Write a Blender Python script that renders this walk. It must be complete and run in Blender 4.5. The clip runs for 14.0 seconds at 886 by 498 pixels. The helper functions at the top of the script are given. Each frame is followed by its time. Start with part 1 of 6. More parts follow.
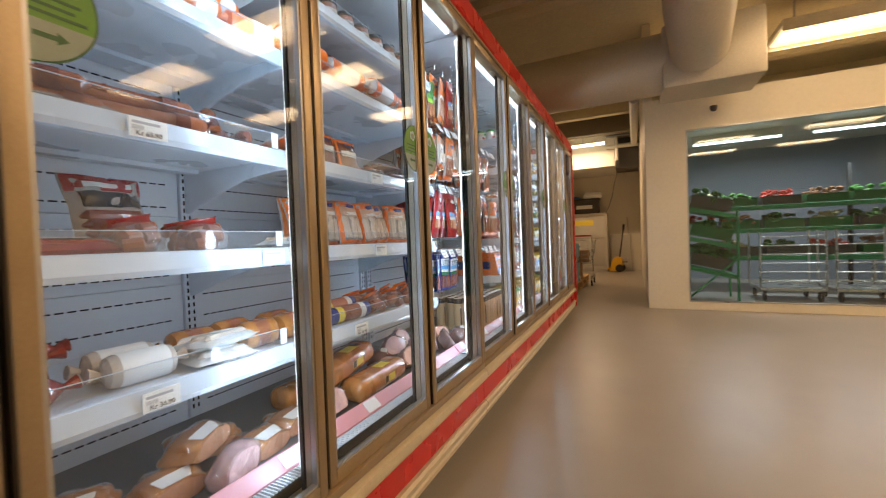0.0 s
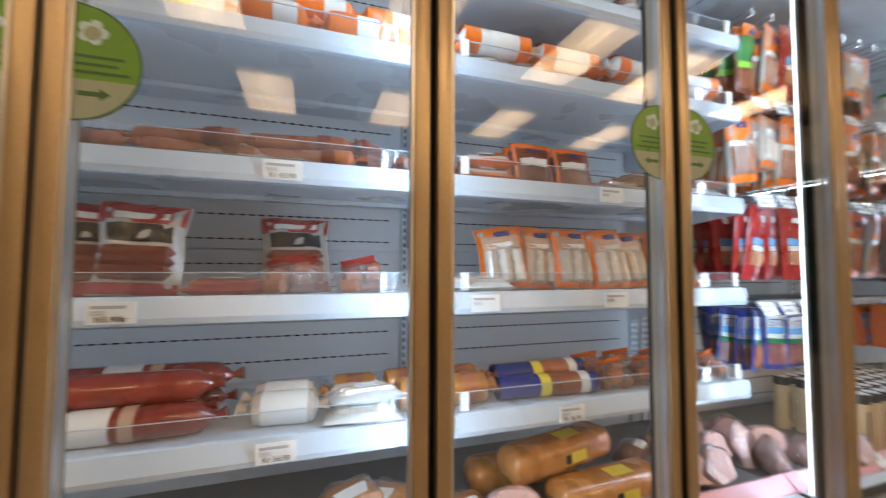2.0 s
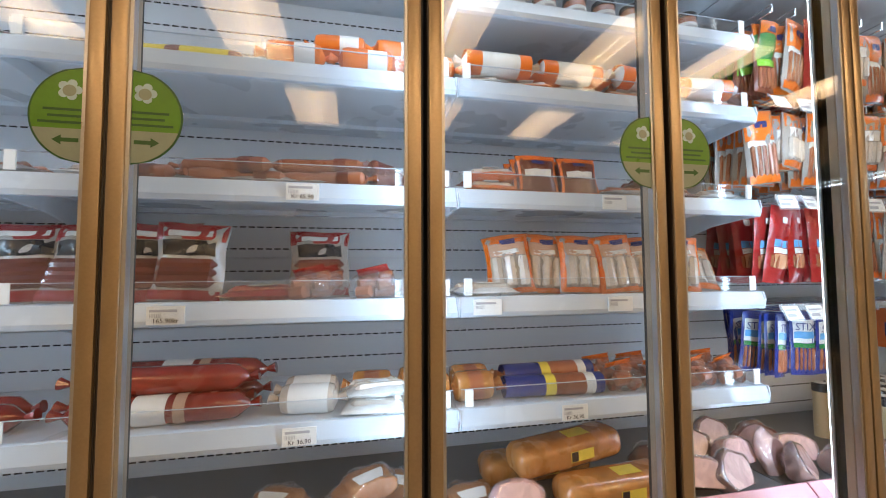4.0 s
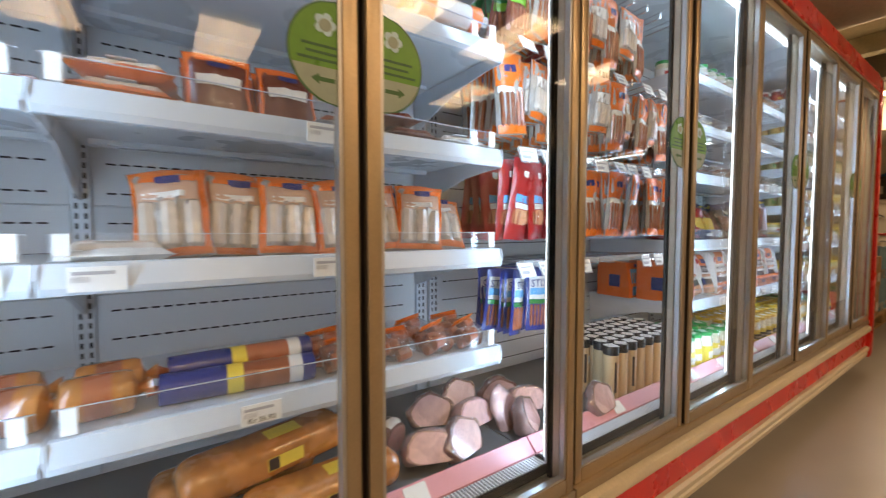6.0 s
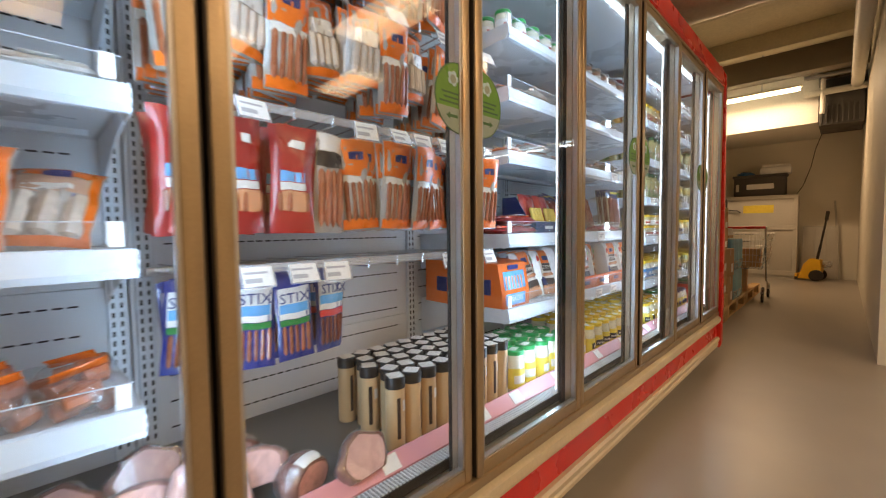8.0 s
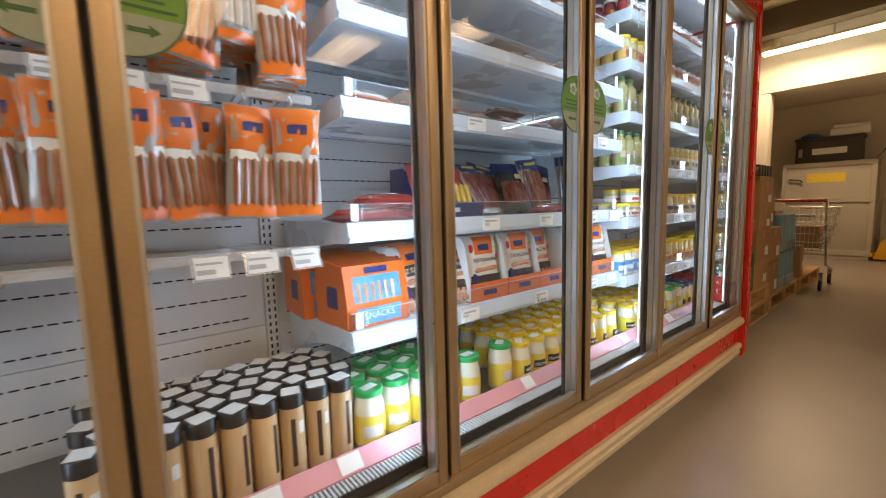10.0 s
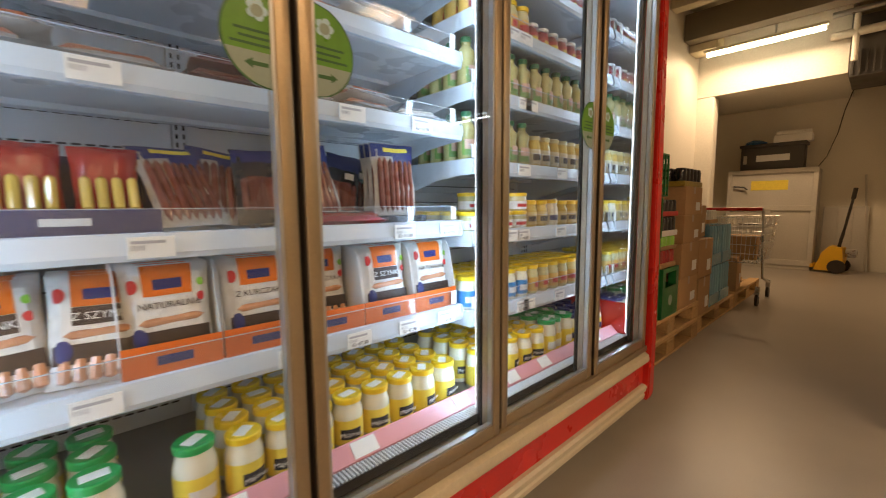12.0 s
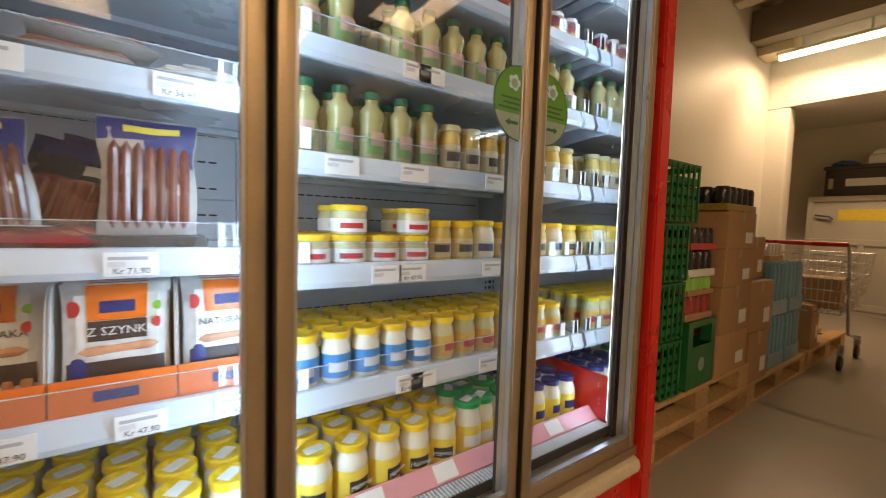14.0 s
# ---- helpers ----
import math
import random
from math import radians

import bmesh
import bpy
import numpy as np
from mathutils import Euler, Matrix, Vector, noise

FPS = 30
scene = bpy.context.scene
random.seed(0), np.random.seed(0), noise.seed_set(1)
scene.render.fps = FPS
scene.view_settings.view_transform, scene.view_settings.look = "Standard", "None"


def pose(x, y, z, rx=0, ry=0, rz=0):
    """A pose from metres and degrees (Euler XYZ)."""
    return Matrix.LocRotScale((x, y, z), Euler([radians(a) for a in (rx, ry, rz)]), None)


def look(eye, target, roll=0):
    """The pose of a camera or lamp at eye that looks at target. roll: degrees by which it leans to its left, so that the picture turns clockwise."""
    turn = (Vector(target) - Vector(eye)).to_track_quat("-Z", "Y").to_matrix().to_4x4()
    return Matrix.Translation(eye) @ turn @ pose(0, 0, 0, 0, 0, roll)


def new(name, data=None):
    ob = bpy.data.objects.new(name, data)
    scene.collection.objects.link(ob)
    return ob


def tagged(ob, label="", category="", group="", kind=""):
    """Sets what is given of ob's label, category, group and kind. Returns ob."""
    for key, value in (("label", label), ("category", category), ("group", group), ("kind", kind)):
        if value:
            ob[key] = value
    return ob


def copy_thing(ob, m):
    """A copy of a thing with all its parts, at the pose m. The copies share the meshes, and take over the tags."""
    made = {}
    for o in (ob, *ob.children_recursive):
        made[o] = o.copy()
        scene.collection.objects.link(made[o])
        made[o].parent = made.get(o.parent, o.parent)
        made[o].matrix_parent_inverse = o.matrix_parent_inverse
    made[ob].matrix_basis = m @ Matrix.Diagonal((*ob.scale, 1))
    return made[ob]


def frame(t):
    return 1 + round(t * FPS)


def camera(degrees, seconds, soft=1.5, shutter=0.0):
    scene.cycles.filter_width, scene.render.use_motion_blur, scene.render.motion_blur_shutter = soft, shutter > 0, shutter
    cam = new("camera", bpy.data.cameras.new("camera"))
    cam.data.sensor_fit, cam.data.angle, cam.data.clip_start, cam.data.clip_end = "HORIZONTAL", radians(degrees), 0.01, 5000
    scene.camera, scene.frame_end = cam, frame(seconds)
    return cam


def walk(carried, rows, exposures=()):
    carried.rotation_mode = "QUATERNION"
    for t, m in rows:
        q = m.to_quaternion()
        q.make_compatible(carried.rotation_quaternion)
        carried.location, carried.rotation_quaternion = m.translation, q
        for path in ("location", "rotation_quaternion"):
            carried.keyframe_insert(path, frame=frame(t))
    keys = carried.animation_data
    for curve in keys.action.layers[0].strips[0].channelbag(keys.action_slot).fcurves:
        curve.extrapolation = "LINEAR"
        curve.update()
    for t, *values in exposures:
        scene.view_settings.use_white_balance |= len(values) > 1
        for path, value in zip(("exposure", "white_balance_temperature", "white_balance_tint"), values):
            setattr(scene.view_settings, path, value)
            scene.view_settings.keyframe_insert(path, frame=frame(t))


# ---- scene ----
cam = camera(95.1, 14.0, soft=1.0, shutter=0.4)
PATH = [  # seconds, eye, target, roll
    (0, (0.043, 0.010, 0.986), (-0.709, 1.601, 0.951), -2.1),
    (0.5, (0.101, 0.237, 1.003), (-0.831, 1.729, 0.950), -1.4),
    (1, (0.077, 0.451, 0.994), (-1.072, 1.785, 0.983), -0.9),
    (1.5, (0.015, 0.545, 1.011), (-1.430, 1.545, 1.097), -0.4),
    (2, (0.017, 0.565, 1.039), (-1.646, 1.134, 1.127), 0.2),
    (2.2, (0.033, 0.564, 1.022), (-1.669, 0.996, 1.135), 0.3),
    (4.3, (0.136, 0.651, 1.056), (-1.581, 1.026, 1.148), -0.3),
    (4.5, (0.138, 0.657, 1.046), (-1.564, 1.096, 1.136), -0.4),
    (5, (0.113, 0.722, 1.039), (-1.519, 1.382, 1.060), -0.5),
    (5.5, (0.057, 0.878, 1.028), (-1.490, 1.716, 0.994), -0.3),
    (6, (-0.014, 1.060, 1.038), (-1.456, 2.064, 0.955), 0.0),
    (6.5, (-0.040, 1.183, 1.033), (-1.407, 2.286, 0.936), 0.4),
    (7, (-0.004, 1.406, 1.021), (-1.328, 2.563, 0.935), 0.3),
    (7.5, (0.034, 1.564, 1.016), (-1.230, 2.786, 0.943), -0.3),
    (8, (-0.004, 1.736, 1.014), (-1.239, 2.988, 0.925), -0.6),
    (8.2, (-0.058, 1.832, 1.024), (-1.279, 3.097, 0.926), -0.8),
    (10.3, (0.059, 2.636, 1.029), (-1.306, 3.730, 0.837), -1.5),
    (10.5, (0.032, 2.726, 1.025), (-1.319, 3.838, 0.832), -1.7),
    (11, (-0.004, 2.883, 1.033), (-1.318, 4.034, 0.816), -1.2),
    (11.5, (0.011, 3.119, 1.023), (-1.308, 4.269, 0.832), -0.9),
    (12, (0.064, 3.345, 1.038), (-1.219, 4.536, 0.853), -0.5),
    (12.5, (0.058, 3.519, 1.030), (-1.199, 4.737, 0.846), 0.4),
    (13, (0.011, 3.763, 1.042), (-1.234, 4.997, 0.888), 0.8),
    (13.5, (-0.020, 3.891, 1.038), (-1.352, 5.035, 0.910), 1.0),
    (14, (-0.004, 4.094, 1.050), (-1.436, 5.110, 0.940), 1.7),
]
walk(cam, [(t, look(eye, target, roll)) for t, eye, target, roll in PATH])

# ---- world, lights, exposure ----
world = bpy.data.worlds.new("world")
scene.world = world
world.use_nodes = True
world.node_tree.nodes["Background"].inputs[0].default_value = (0.9, 0.75, 0.5, 1)
world.node_tree.nodes["Background"].inputs[1].default_value = 0.02
scene.view_settings.exposure = 0.33

WARM = (1.0, 0.655, 0.395)
COOL = (0.50, 0.715, 0.97)
POSTS = [-0.915, -0.345, 0.224, 0.777, 1.342, 1.916, 2.502, 3.085, 3.662, 4.236, 4.80, 5.312]
LED_Y = [-0.345, 0.775, 1.906, 3.07, 4.228, 5.296]


def area_lamp(name, m, sx, sy, watts, colour):
    data = bpy.data.lights.new(name, "AREA")
    data.shape, data.size, data.size_y, data.energy, data.color = "RECTANGLE", sx, sy, watts, colour
    ob = new(name, data)
    ob.matrix_world = m
    return ob


# vertical light strips behind every second door post, and the strip under the canopy
for y in LED_Y:
    for side in (-1, 1):
        if y > 5.2 and side > 0:
            continue
        area_lamp("led_light", look((-0.752, y + side * 0.014, 1.15), (-1.3, y + side * 0.75, 1.15)), 0.02, 1.44, 2.7 if y < 5.2 else 1.7, COOL)
for y0, y1 in ((-1.5, 1.8), (1.95, 5.2)):
    area_lamp("canopy_light", look((-0.77, (y0 + y1) / 2, 2.0), (-0.98, (y0 + y1) / 2, 1.0)) @ pose(0, 0, 0, 0, 0, 90), 0.03, y1 - y0, 1.8, COOL)

# ceiling tubes of the sales floor, the tube in front of the bulkhead and the cold room's tubes
TUBES = [(2.15, -2.1, 3.3), (2.15, -0.3, 3.3), (2.15, 1.5, 3.3), (2.15, 3.2, 3.3), (2.3, 4.5, 3.3), (2.3, 6.3, 3.3), (4.25, -2.0, 3.3), (4.25, 0.1, 3.3), (4.25, 1.75, 3.3), (4.25, 3.4, 3.3), (4.25, 5.3, 3.3)]
for x, y, z in TUBES:
    area_lamp("tube_light", pose(x, y, z - 0.03), 1.2, 0.62, 13.0, WARM)
area_lamp("tube_light", look((-1.1, 10.06, 3.05), (-1.1, 9.97, 2.0)), 1.2, 0.06, 31.0, (1.0, 0.66, 0.38))
for x in (1.6, 3.2):
    area_lamp("tube_light", pose(x, 8.2, 2.4), 1.2, 0.1, 28.0, (0.9, 0.95, 1.0))


# ---- materials ----
def mat(name, col, rough=0.5, metal=0.0, var=0.12, scale=6.0, fine=80.0, bump=0.15, spec=0.5, coat=0.0, rand=0.0, object_space=True, sheen=0.08):
    """A surface with coarse and fine variation of colour and gloss, and a fine relief."""
    m = bpy.data.materials.new(name)
    m.use_nodes = True
    nt = m.node_tree
    b = nt.nodes["Principled BSDF"]
    tc = nt.nodes.new("ShaderNodeTexCoord")
    n1, n2 = nt.nodes.new("ShaderNodeTexNoise"), nt.nodes.new("ShaderNodeTexNoise")
    n1.inputs["Scale"].default_value, n2.inputs["Scale"].default_value = scale, fine
    n1.inputs["Detail"].default_value, n2.inputs["Detail"].default_value = 4, 3
    for n in (n1, n2):
        nt.links.new(tc.outputs["Object" if object_space else "Generated"], n.inputs["Vector"])
    add = nt.nodes.new("ShaderNodeMath")
    add.operation = "ADD"
    nt.links.new(n1.outputs["Fac"], add.inputs[0])
    nt.links.new(n2.outputs["Fac"], add.inputs[1])
    rng = nt.nodes.new("ShaderNodeMapRange")
    rng.inputs[1].default_value, rng.inputs[2].default_value = 0.6, 1.4
    rng.inputs[3].default_value, rng.inputs[4].default_value = 1 - var, 1 + var
    nt.links.new(add.outputs[0], rng.inputs[0])
    hsv = nt.nodes.new("ShaderNodeHueSaturation")
    hsv.inputs["Color"].default_value = (*col, 1)
    nt.links.new(rng.outputs[0], hsv.inputs["Value"])
    out = hsv.outputs["Color"]
    if rand:
        info = nt.nodes.new("ShaderNodeObjectInfo")
        r2 = nt.nodes.new("ShaderNodeMapRange")
        r2.inputs[3].default_value, r2.inputs[4].default_value = 1 - rand, 1 + rand
        nt.links.new(info.outputs["Random"], r2.inputs[0])
        h2 = nt.nodes.new("ShaderNodeHueSaturation")
        nt.links.new(out, h2.inputs["Color"])
        nt.links.new(r2.outputs[0], h2.inputs["Value"])
        out = h2.outputs["Color"]
    nt.links.new(out, b.inputs["Base Color"])
    rr = nt.nodes.new("ShaderNodeMapRange")
    rr.inputs[1].default_value, rr.inputs[2].default_value = 0.3, 0.7
    rr.inputs[3].default_value, rr.inputs[4].default_value = max(0.02, rough - sheen), min(1, rough + sheen)
    nt.links.new(n1.outputs["Fac"], rr.inputs[0])
    nt.links.new(rr.outputs[0], b.inputs["Roughness"])
    b.inputs["Metallic"].default_value = metal
    b.inputs["Specular IOR Level"].default_value = spec
    b.inputs["Coat Weight"].default_value = coat
    b.inputs["Coat Roughness"].default_value = 0.08
    if bump:
        bp = nt.nodes.new("ShaderNodeBump")
        bp.inputs["Strength"].default_value, bp.inputs["Distance"].default_value = bump, 0.002
        nt.links.new(n2.outputs["Fac"], bp.inputs["Height"])
        nt.links.new(bp.outputs[0], b.inputs["Normal"])
    return m


def clear(name, tint=(1, 1, 1), rough=0.02, haze=0.0, ior=1.5, bump=0.0, gloss=1.0):
    """Thin clear glass or film: passes light, with Fresnel gloss."""
    m = bpy.data.materials.new(name)
    m.use_nodes = True
    nt = m.node_tree
    nt.nodes.clear()
    o, mix, tr, gl, lw, pw, fr = [nt.nodes.new("ShaderNode" + k) for k in ("OutputMaterial", "MixShader", "BsdfTransparent", "BsdfGlossy", "LayerWeight", "Math", "Math")]
    tr.inputs[0].default_value = (*tint, 1)
    gl.inputs["Roughness"].default_value = rough
    gl.inputs[0].default_value = (gloss, gloss, gloss, 1)
    lw.inputs[0].default_value = 0.5
    pw.operation, pw.inputs[1].default_value = "POWER", 5
    fr.operation, fr.inputs[1].default_value, fr.inputs[2].default_value = "MULTIPLY_ADD", 0.9, ((ior - 1) / (ior + 1)) ** 2
    nt.links.new(lw.outputs["Facing"], pw.inputs[0])
    nt.links.new(pw.outputs[0], fr.inputs[0])
    base = tr
    if haze:
        base, df = nt.nodes.new("ShaderNodeMixShader"), nt.nodes.new("ShaderNodeBsdfDiffuse")
        df.inputs[0].default_value = (0.9, 0.9, 0.9, 1)
        base.inputs[0].default_value = haze
        nt.links.new(tr.outputs[0], base.inputs[1])
        nt.links.new(df.outputs[0], base.inputs[2])
    if bump:
        tc, ns, bp = [nt.nodes.new("ShaderNode" + k) for k in ("TexCoord", "TexNoise", "Bump")]
        ns.inputs["Scale"].default_value = 45
        bp.inputs["Strength"].default_value, bp.inputs["Distance"].default_value = bump, 0.004
        nt.links.new(tc.outputs["Object"], ns.inputs["Vector"])
        nt.links.new(ns.outputs["Fac"], bp.inputs["Height"])
        nt.links.new(bp.outputs[0], gl.inputs["Normal"])
        nt.links.new(bp.outputs[0], lw.inputs["Normal"])
    nt.links.new(fr.outputs[0], mix.inputs[0])
    nt.links.new(base.outputs[0], mix.inputs[1])
    nt.links.new(gl.outputs[0], mix.inputs[2])
    nt.links.new(mix.outputs[0], o.inputs[0])
    return m


def glow(name, col, strength):
    m = bpy.data.materials.new(name)
    m.use_nodes = True
    b = m.node_tree.nodes["Principled BSDF"]
    b.inputs["Base Color"].default_value = (*col, 1)
    b.inputs["Emission Color"].default_value = (*col, 1)
    b.inputs["Emission Strength"].default_value = strength
    return m


FLOOR = mat("worn_vinyl_floor", (0.33, 0.295, 0.252), 0.33, var=0.09, scale=3.0, fine=220, bump=0.012, spec=0.4, sheen=0.01)
CREAM_WALL = mat("cream_painted_wall", (0.74, 0.69, 0.58), 0.6, var=0.07, scale=1.3, fine=60, bump=0.1)
WHITE_WALL = mat("white_painted_wall", (0.72, 0.69, 0.62), 0.5, var=0.09, scale=1.1, fine=40, bump=0.1)
COLD_PANEL = mat("cream_sandwich_panel", (0.78, 0.72, 0.58), 0.45, var=0.05, scale=1.0, fine=30, bump=0.03)
CEIL = mat("painted_ceiling", (0.62, 0.56, 0.40), 0.8, var=0.12, scale=1.5, fine=30, bump=0.2)
BEAM = mat("painted_beam", (0.60, 0.54, 0.38), 0.7, var=0.12, scale=2.0, fine=40)
# darker copy of the painted beam: its shadow is put into the colour
SHADED_BEAM = mat("brown_grey_shaded_beam", (0.20, 0.17, 0.12), 0.7, var=0.15, scale=2.0)
DUCT = mat("galvanised_duct", (0.60, 0.55, 0.45), 0.45, 0.3, var=0.1, scale=2.5, fine=50)
RED = mat("red_enamel", (0.56, 0.022, 0.016), 0.28, var=0.10, scale=5, fine=120, bump=0.03, spec=0.5)
CREAM = mat("cream_plastic_rail", (0.60, 0.52, 0.38), 0.4, var=0.10, scale=4, fine=90, bump=0.05)
GOLD = mat("champagne_anodised_aluminium", (0.42, 0.325, 0.21), 0.36, 0.7, var=0.08, scale=9, fine=200, bump=0.03)
GREY_AL = mat("grey_aluminium", (0.50, 0.50, 0.50), 0.35, 0.8, var=0.08, scale=9, fine=200, bump=0.03)
WARM_AL = mat("grey_gold_aluminium", (0.44, 0.37, 0.28), 0.4, 0.6, var=0.08, scale=9, fine=200, bump=0.03)
RUBBER = mat("dark_rubber", (0.025, 0.018, 0.012), 0.55, var=0.1)
DECK = mat("grey_steel_deck", (0.20, 0.205, 0.21), 0.4, 0.3, var=0.1, scale=3)
PANEL = mat("white_grey_back_panel", (0.75, 0.77, 0.80), 0.42, var=0.05, scale=3, fine=60, bump=0.03)
SHELF = mat("white_enamelled_shelf", (0.66, 0.70, 0.75), 0.3, var=0.05, scale=5, fine=90, bump=0.02)
RAIL = mat("pale_price_rail", (0.56, 0.62, 0.69), 0.22, var=0.05, scale=8, fine=120, bump=0.02)
SLOT = mat("dark_slot", (0.01, 0.01, 0.012), 0.8, var=0.0, bump=0)
KICK = mat("black_kick_plate", (0.03, 0.027, 0.024), 0.5, var=0.2)
GRILL = mat("black_air_grille", (0.02, 0.02, 0.022), 0.5)
GRILL_BAR = mat("white_grille_bar", (0.7, 0.72, 0.74), 0.35)
PINK = mat("pink_price_strip", (0.72, 0.33, 0.36), 0.35, var=0.08, scale=12)
GLASS = clear("door_glass", (0.97, 0.985, 0.98), 0.01, 0.0, 1.45, gloss=0.72)
WINDOW = clear("cold_room_window", (0.80, 0.86, 0.88), 0.01, 0.0, 1.5)
ACRYLIC = clear("clear_acrylic", (0.97, 0.98, 0.99), 0.03, 0.03, 1.4)
FILM = clear("wrinkled_clear_film", (0.97, 0.97, 0.97), 0.10, 0.07, 1.6, bump=1.0)
PAPER = mat("white_paper_label", (0.82, 0.82, 0.80), 0.5, var=0.03, scale=20)
INK = mat("black_print", (0.03, 0.03, 0.035), 0.5, var=0.0, bump=0)
GREY_INK = mat("grey_print", (0.42, 0.42, 0.44), 0.5, var=0.0, bump=0)
LED = glow("led_diffuser", (0.90, 0.96, 1.0), 3.5)
TUBE = glow("warm_fluorescent_tube", (1.0, 0.84, 0.55), 7.0)
# tube light on the lamp tray's cream panel, put in as glow
LIT_PANEL = glow("warm_lit_panel", (1.0, 0.76, 0.42), 1.2)
TUBE_COOL = glow("cool_fluorescent_tube", (0.92, 0.97, 1.0), 5.0)
FIXTURE = mat("white_lamp_housing", (0.75, 0.70, 0.58), 0.45)


# ---- mesh helpers ----
def box(bm, x0, x1, y0, y1, z0, z1, bevel=0.0, seg=2):
    m = Matrix.Translation(((x0 + x1) / 2, (y0 + y1) / 2, (z0 + z1) / 2)) @ Matrix.Diagonal((abs(x1 - x0), abs(y1 - y0), abs(z1 - z0), 1))
    vs = bmesh.ops.create_cube(bm, size=1, matrix=m)["verts"]
    if bevel:
        es = list({e for v in vs for e in v.link_edges})
        bmesh.ops.bevel(bm, geom=es, offset=bevel, segments=seg, profile=0.5, affect="EDGES")
    return bm


def rod(bm, p, q, r, seg=10, r2=None):
    p, q = Vector(p), Vector(q)
    d = q - p
    m = Matrix.Translation((p + q) / 2) @ d.to_track_quat("Z", "Y").to_matrix().to_4x4()
    bmesh.ops.create_cone(bm, cap_ends=True, segments=seg, radius1=r, radius2=r if r2 is None else r2, depth=d.length, matrix=m)
    return bm


def lathe(bm, prof, seg=16, m=None):
    """Turns a profile of (radius, height) round z; closes it where the radius is 0."""
    rings = []
    for r, z in prof:
        if r == 0:
            rings.append([bm.verts.new((0, 0, z))])
        else:
            rings.append([bm.verts.new((r * math.cos(math.tau * i / seg), r * math.sin(math.tau * i / seg), z)) for i in range(seg)])
    for a, b in zip(rings, rings[1:]):
        for i in range(seg):
            j = (i + 1) % seg
            if len(a) == 1 and len(b) > 1:
                bm.faces.new((a[0], b[j], b[i]))
            elif len(b) == 1 and len(a) > 1:
                bm.faces.new((a[i], a[j], b[0]))
            elif len(a) > 1:
                bm.faces.new((a[i], a[j], b[j], b[i]))
    if m is not None:
        bmesh.ops.transform(bm, matrix=m, verts=[v for ring in rings for v in ring])
    return bm


def arc_sheet(bm, r, z0, z1, a0, a1, seg=8):
    """A curved label round z, between two angles in degrees."""
    cols = []
    for i in range(seg + 1):
        a = radians(a0 + (a1 - a0) * i / seg)
        cols.append([bm.verts.new((r * math.cos(a), r * math.sin(a), z)) for z in (z0, z1)])
    for a, b in zip(cols, cols[1:]):
        bm.faces.new((a[0], b[0], b[1], a[1]))
    return bm


def extrude_y(bm, poly, y0, y1):
    """A prism along y over a polygon of (x, z)."""
    a = [bm.verts.new((x, y0, z)) for x, z in poly]
    b = [bm.verts.new((x, y1, z)) for x, z in poly]
    bm.faces.new(a)
    bm.faces.new(b[::-1])
    n = len(poly)
    for i in range(n):
        bm.faces.new((a[i], b[i], b[(i + 1) % n], a[(i + 1) % n]))
    bmesh.ops.recalc_face_normals(bm, faces=bm.faces)
    return bm


def capsule(bm, p, q, r, seg=10, bend=0.0, rings=6, taper=0.25):
    """A sausage from p to q with round ends, bent sideways (towards +z of its own frame) by bend."""
    p, q = Vector(p), Vector(q)
    d = q - p
    rot = d.to_track_quat("Z", "Y").to_matrix()
    n = rings + 4
    prev = None
    for i in range(n + 1):
        t = i / n
        e = min(t, 1 - t)
        rr = r * (1 if e > 0.15 else max(0.06, math.sqrt(1 - (1 - e / 0.15) ** 2)))
        c = p + d * t + rot @ Vector((bend * math.sin(math.pi * t), 0, 0))
        ring = [bm.verts.new(c + rot @ Vector((rr * math.cos(math.tau * k / seg), rr * math.sin(math.tau * k / seg), 0))) for k in range(seg)]
        if prev:
            for k in range(seg):
                bm.faces.new((prev[k], prev[(k + 1) % seg], ring[(k + 1) % seg], ring[k]))
        else:
            bm.faces.new(ring[::-1])
        prev = ring
    bm.faces.new(prev)
    return bm


def finish(name, bm, material, smooth=True):
    me = bpy.data.meshes.new(name)
    bm.normal_update()
    bm.to_mesh(me)
    bm.free()
    me.materials.append(material)
    if smooth:
        for p in me.polygons:
            p.use_smooth = True
        me.set_sharp_from_angle(angle=radians(35))
    return me


def part(name, bm, material, parent=None, label="", smooth=True, shadow=True):
    ob = new(name, finish(name, bm, material, smooth))
    if parent is not None:
        ob.parent = parent
    if label:
        tagged(ob, label)
    if not shadow:
        ob.visible_shadow = False
    return ob


def thing(name, label, category, group="", kind="", at=None):
    ob = tagged(new(name), label, category, group, kind)
    ob.empty_display_size = 0.05
    if at is not None:
        ob.matrix_basis = at
    return ob


def B():
    return bmesh.new()


LETTERS = {}


def lettering(name, text, size, material, parent, m, squeeze=1.0):
    """Raised print: lies in its own xy plane, facing its z."""
    key = (text, size, material.name)
    if key not in LETTERS:
        cu = bpy.data.curves.new("print", "FONT")
        cu.body, cu.size, cu.align_x, cu.align_y, cu.extrude = text, size, "CENTER", "CENTER", 0.0003
        cu.resolution_u = 2
        tmp = bpy.data.objects.new("print", cu)
        me = bpy.data.meshes.new_from_object(tmp)
        me.materials.clear()
        me.materials.append(material)
        bpy.data.objects.remove(tmp)
        LETTERS[key] = me
    ob = new(name, LETTERS[key])
    ob.parent = parent
    ob.matrix_basis = m @ Matrix.Diagonal((squeeze, 1, 1, 1))
    return ob


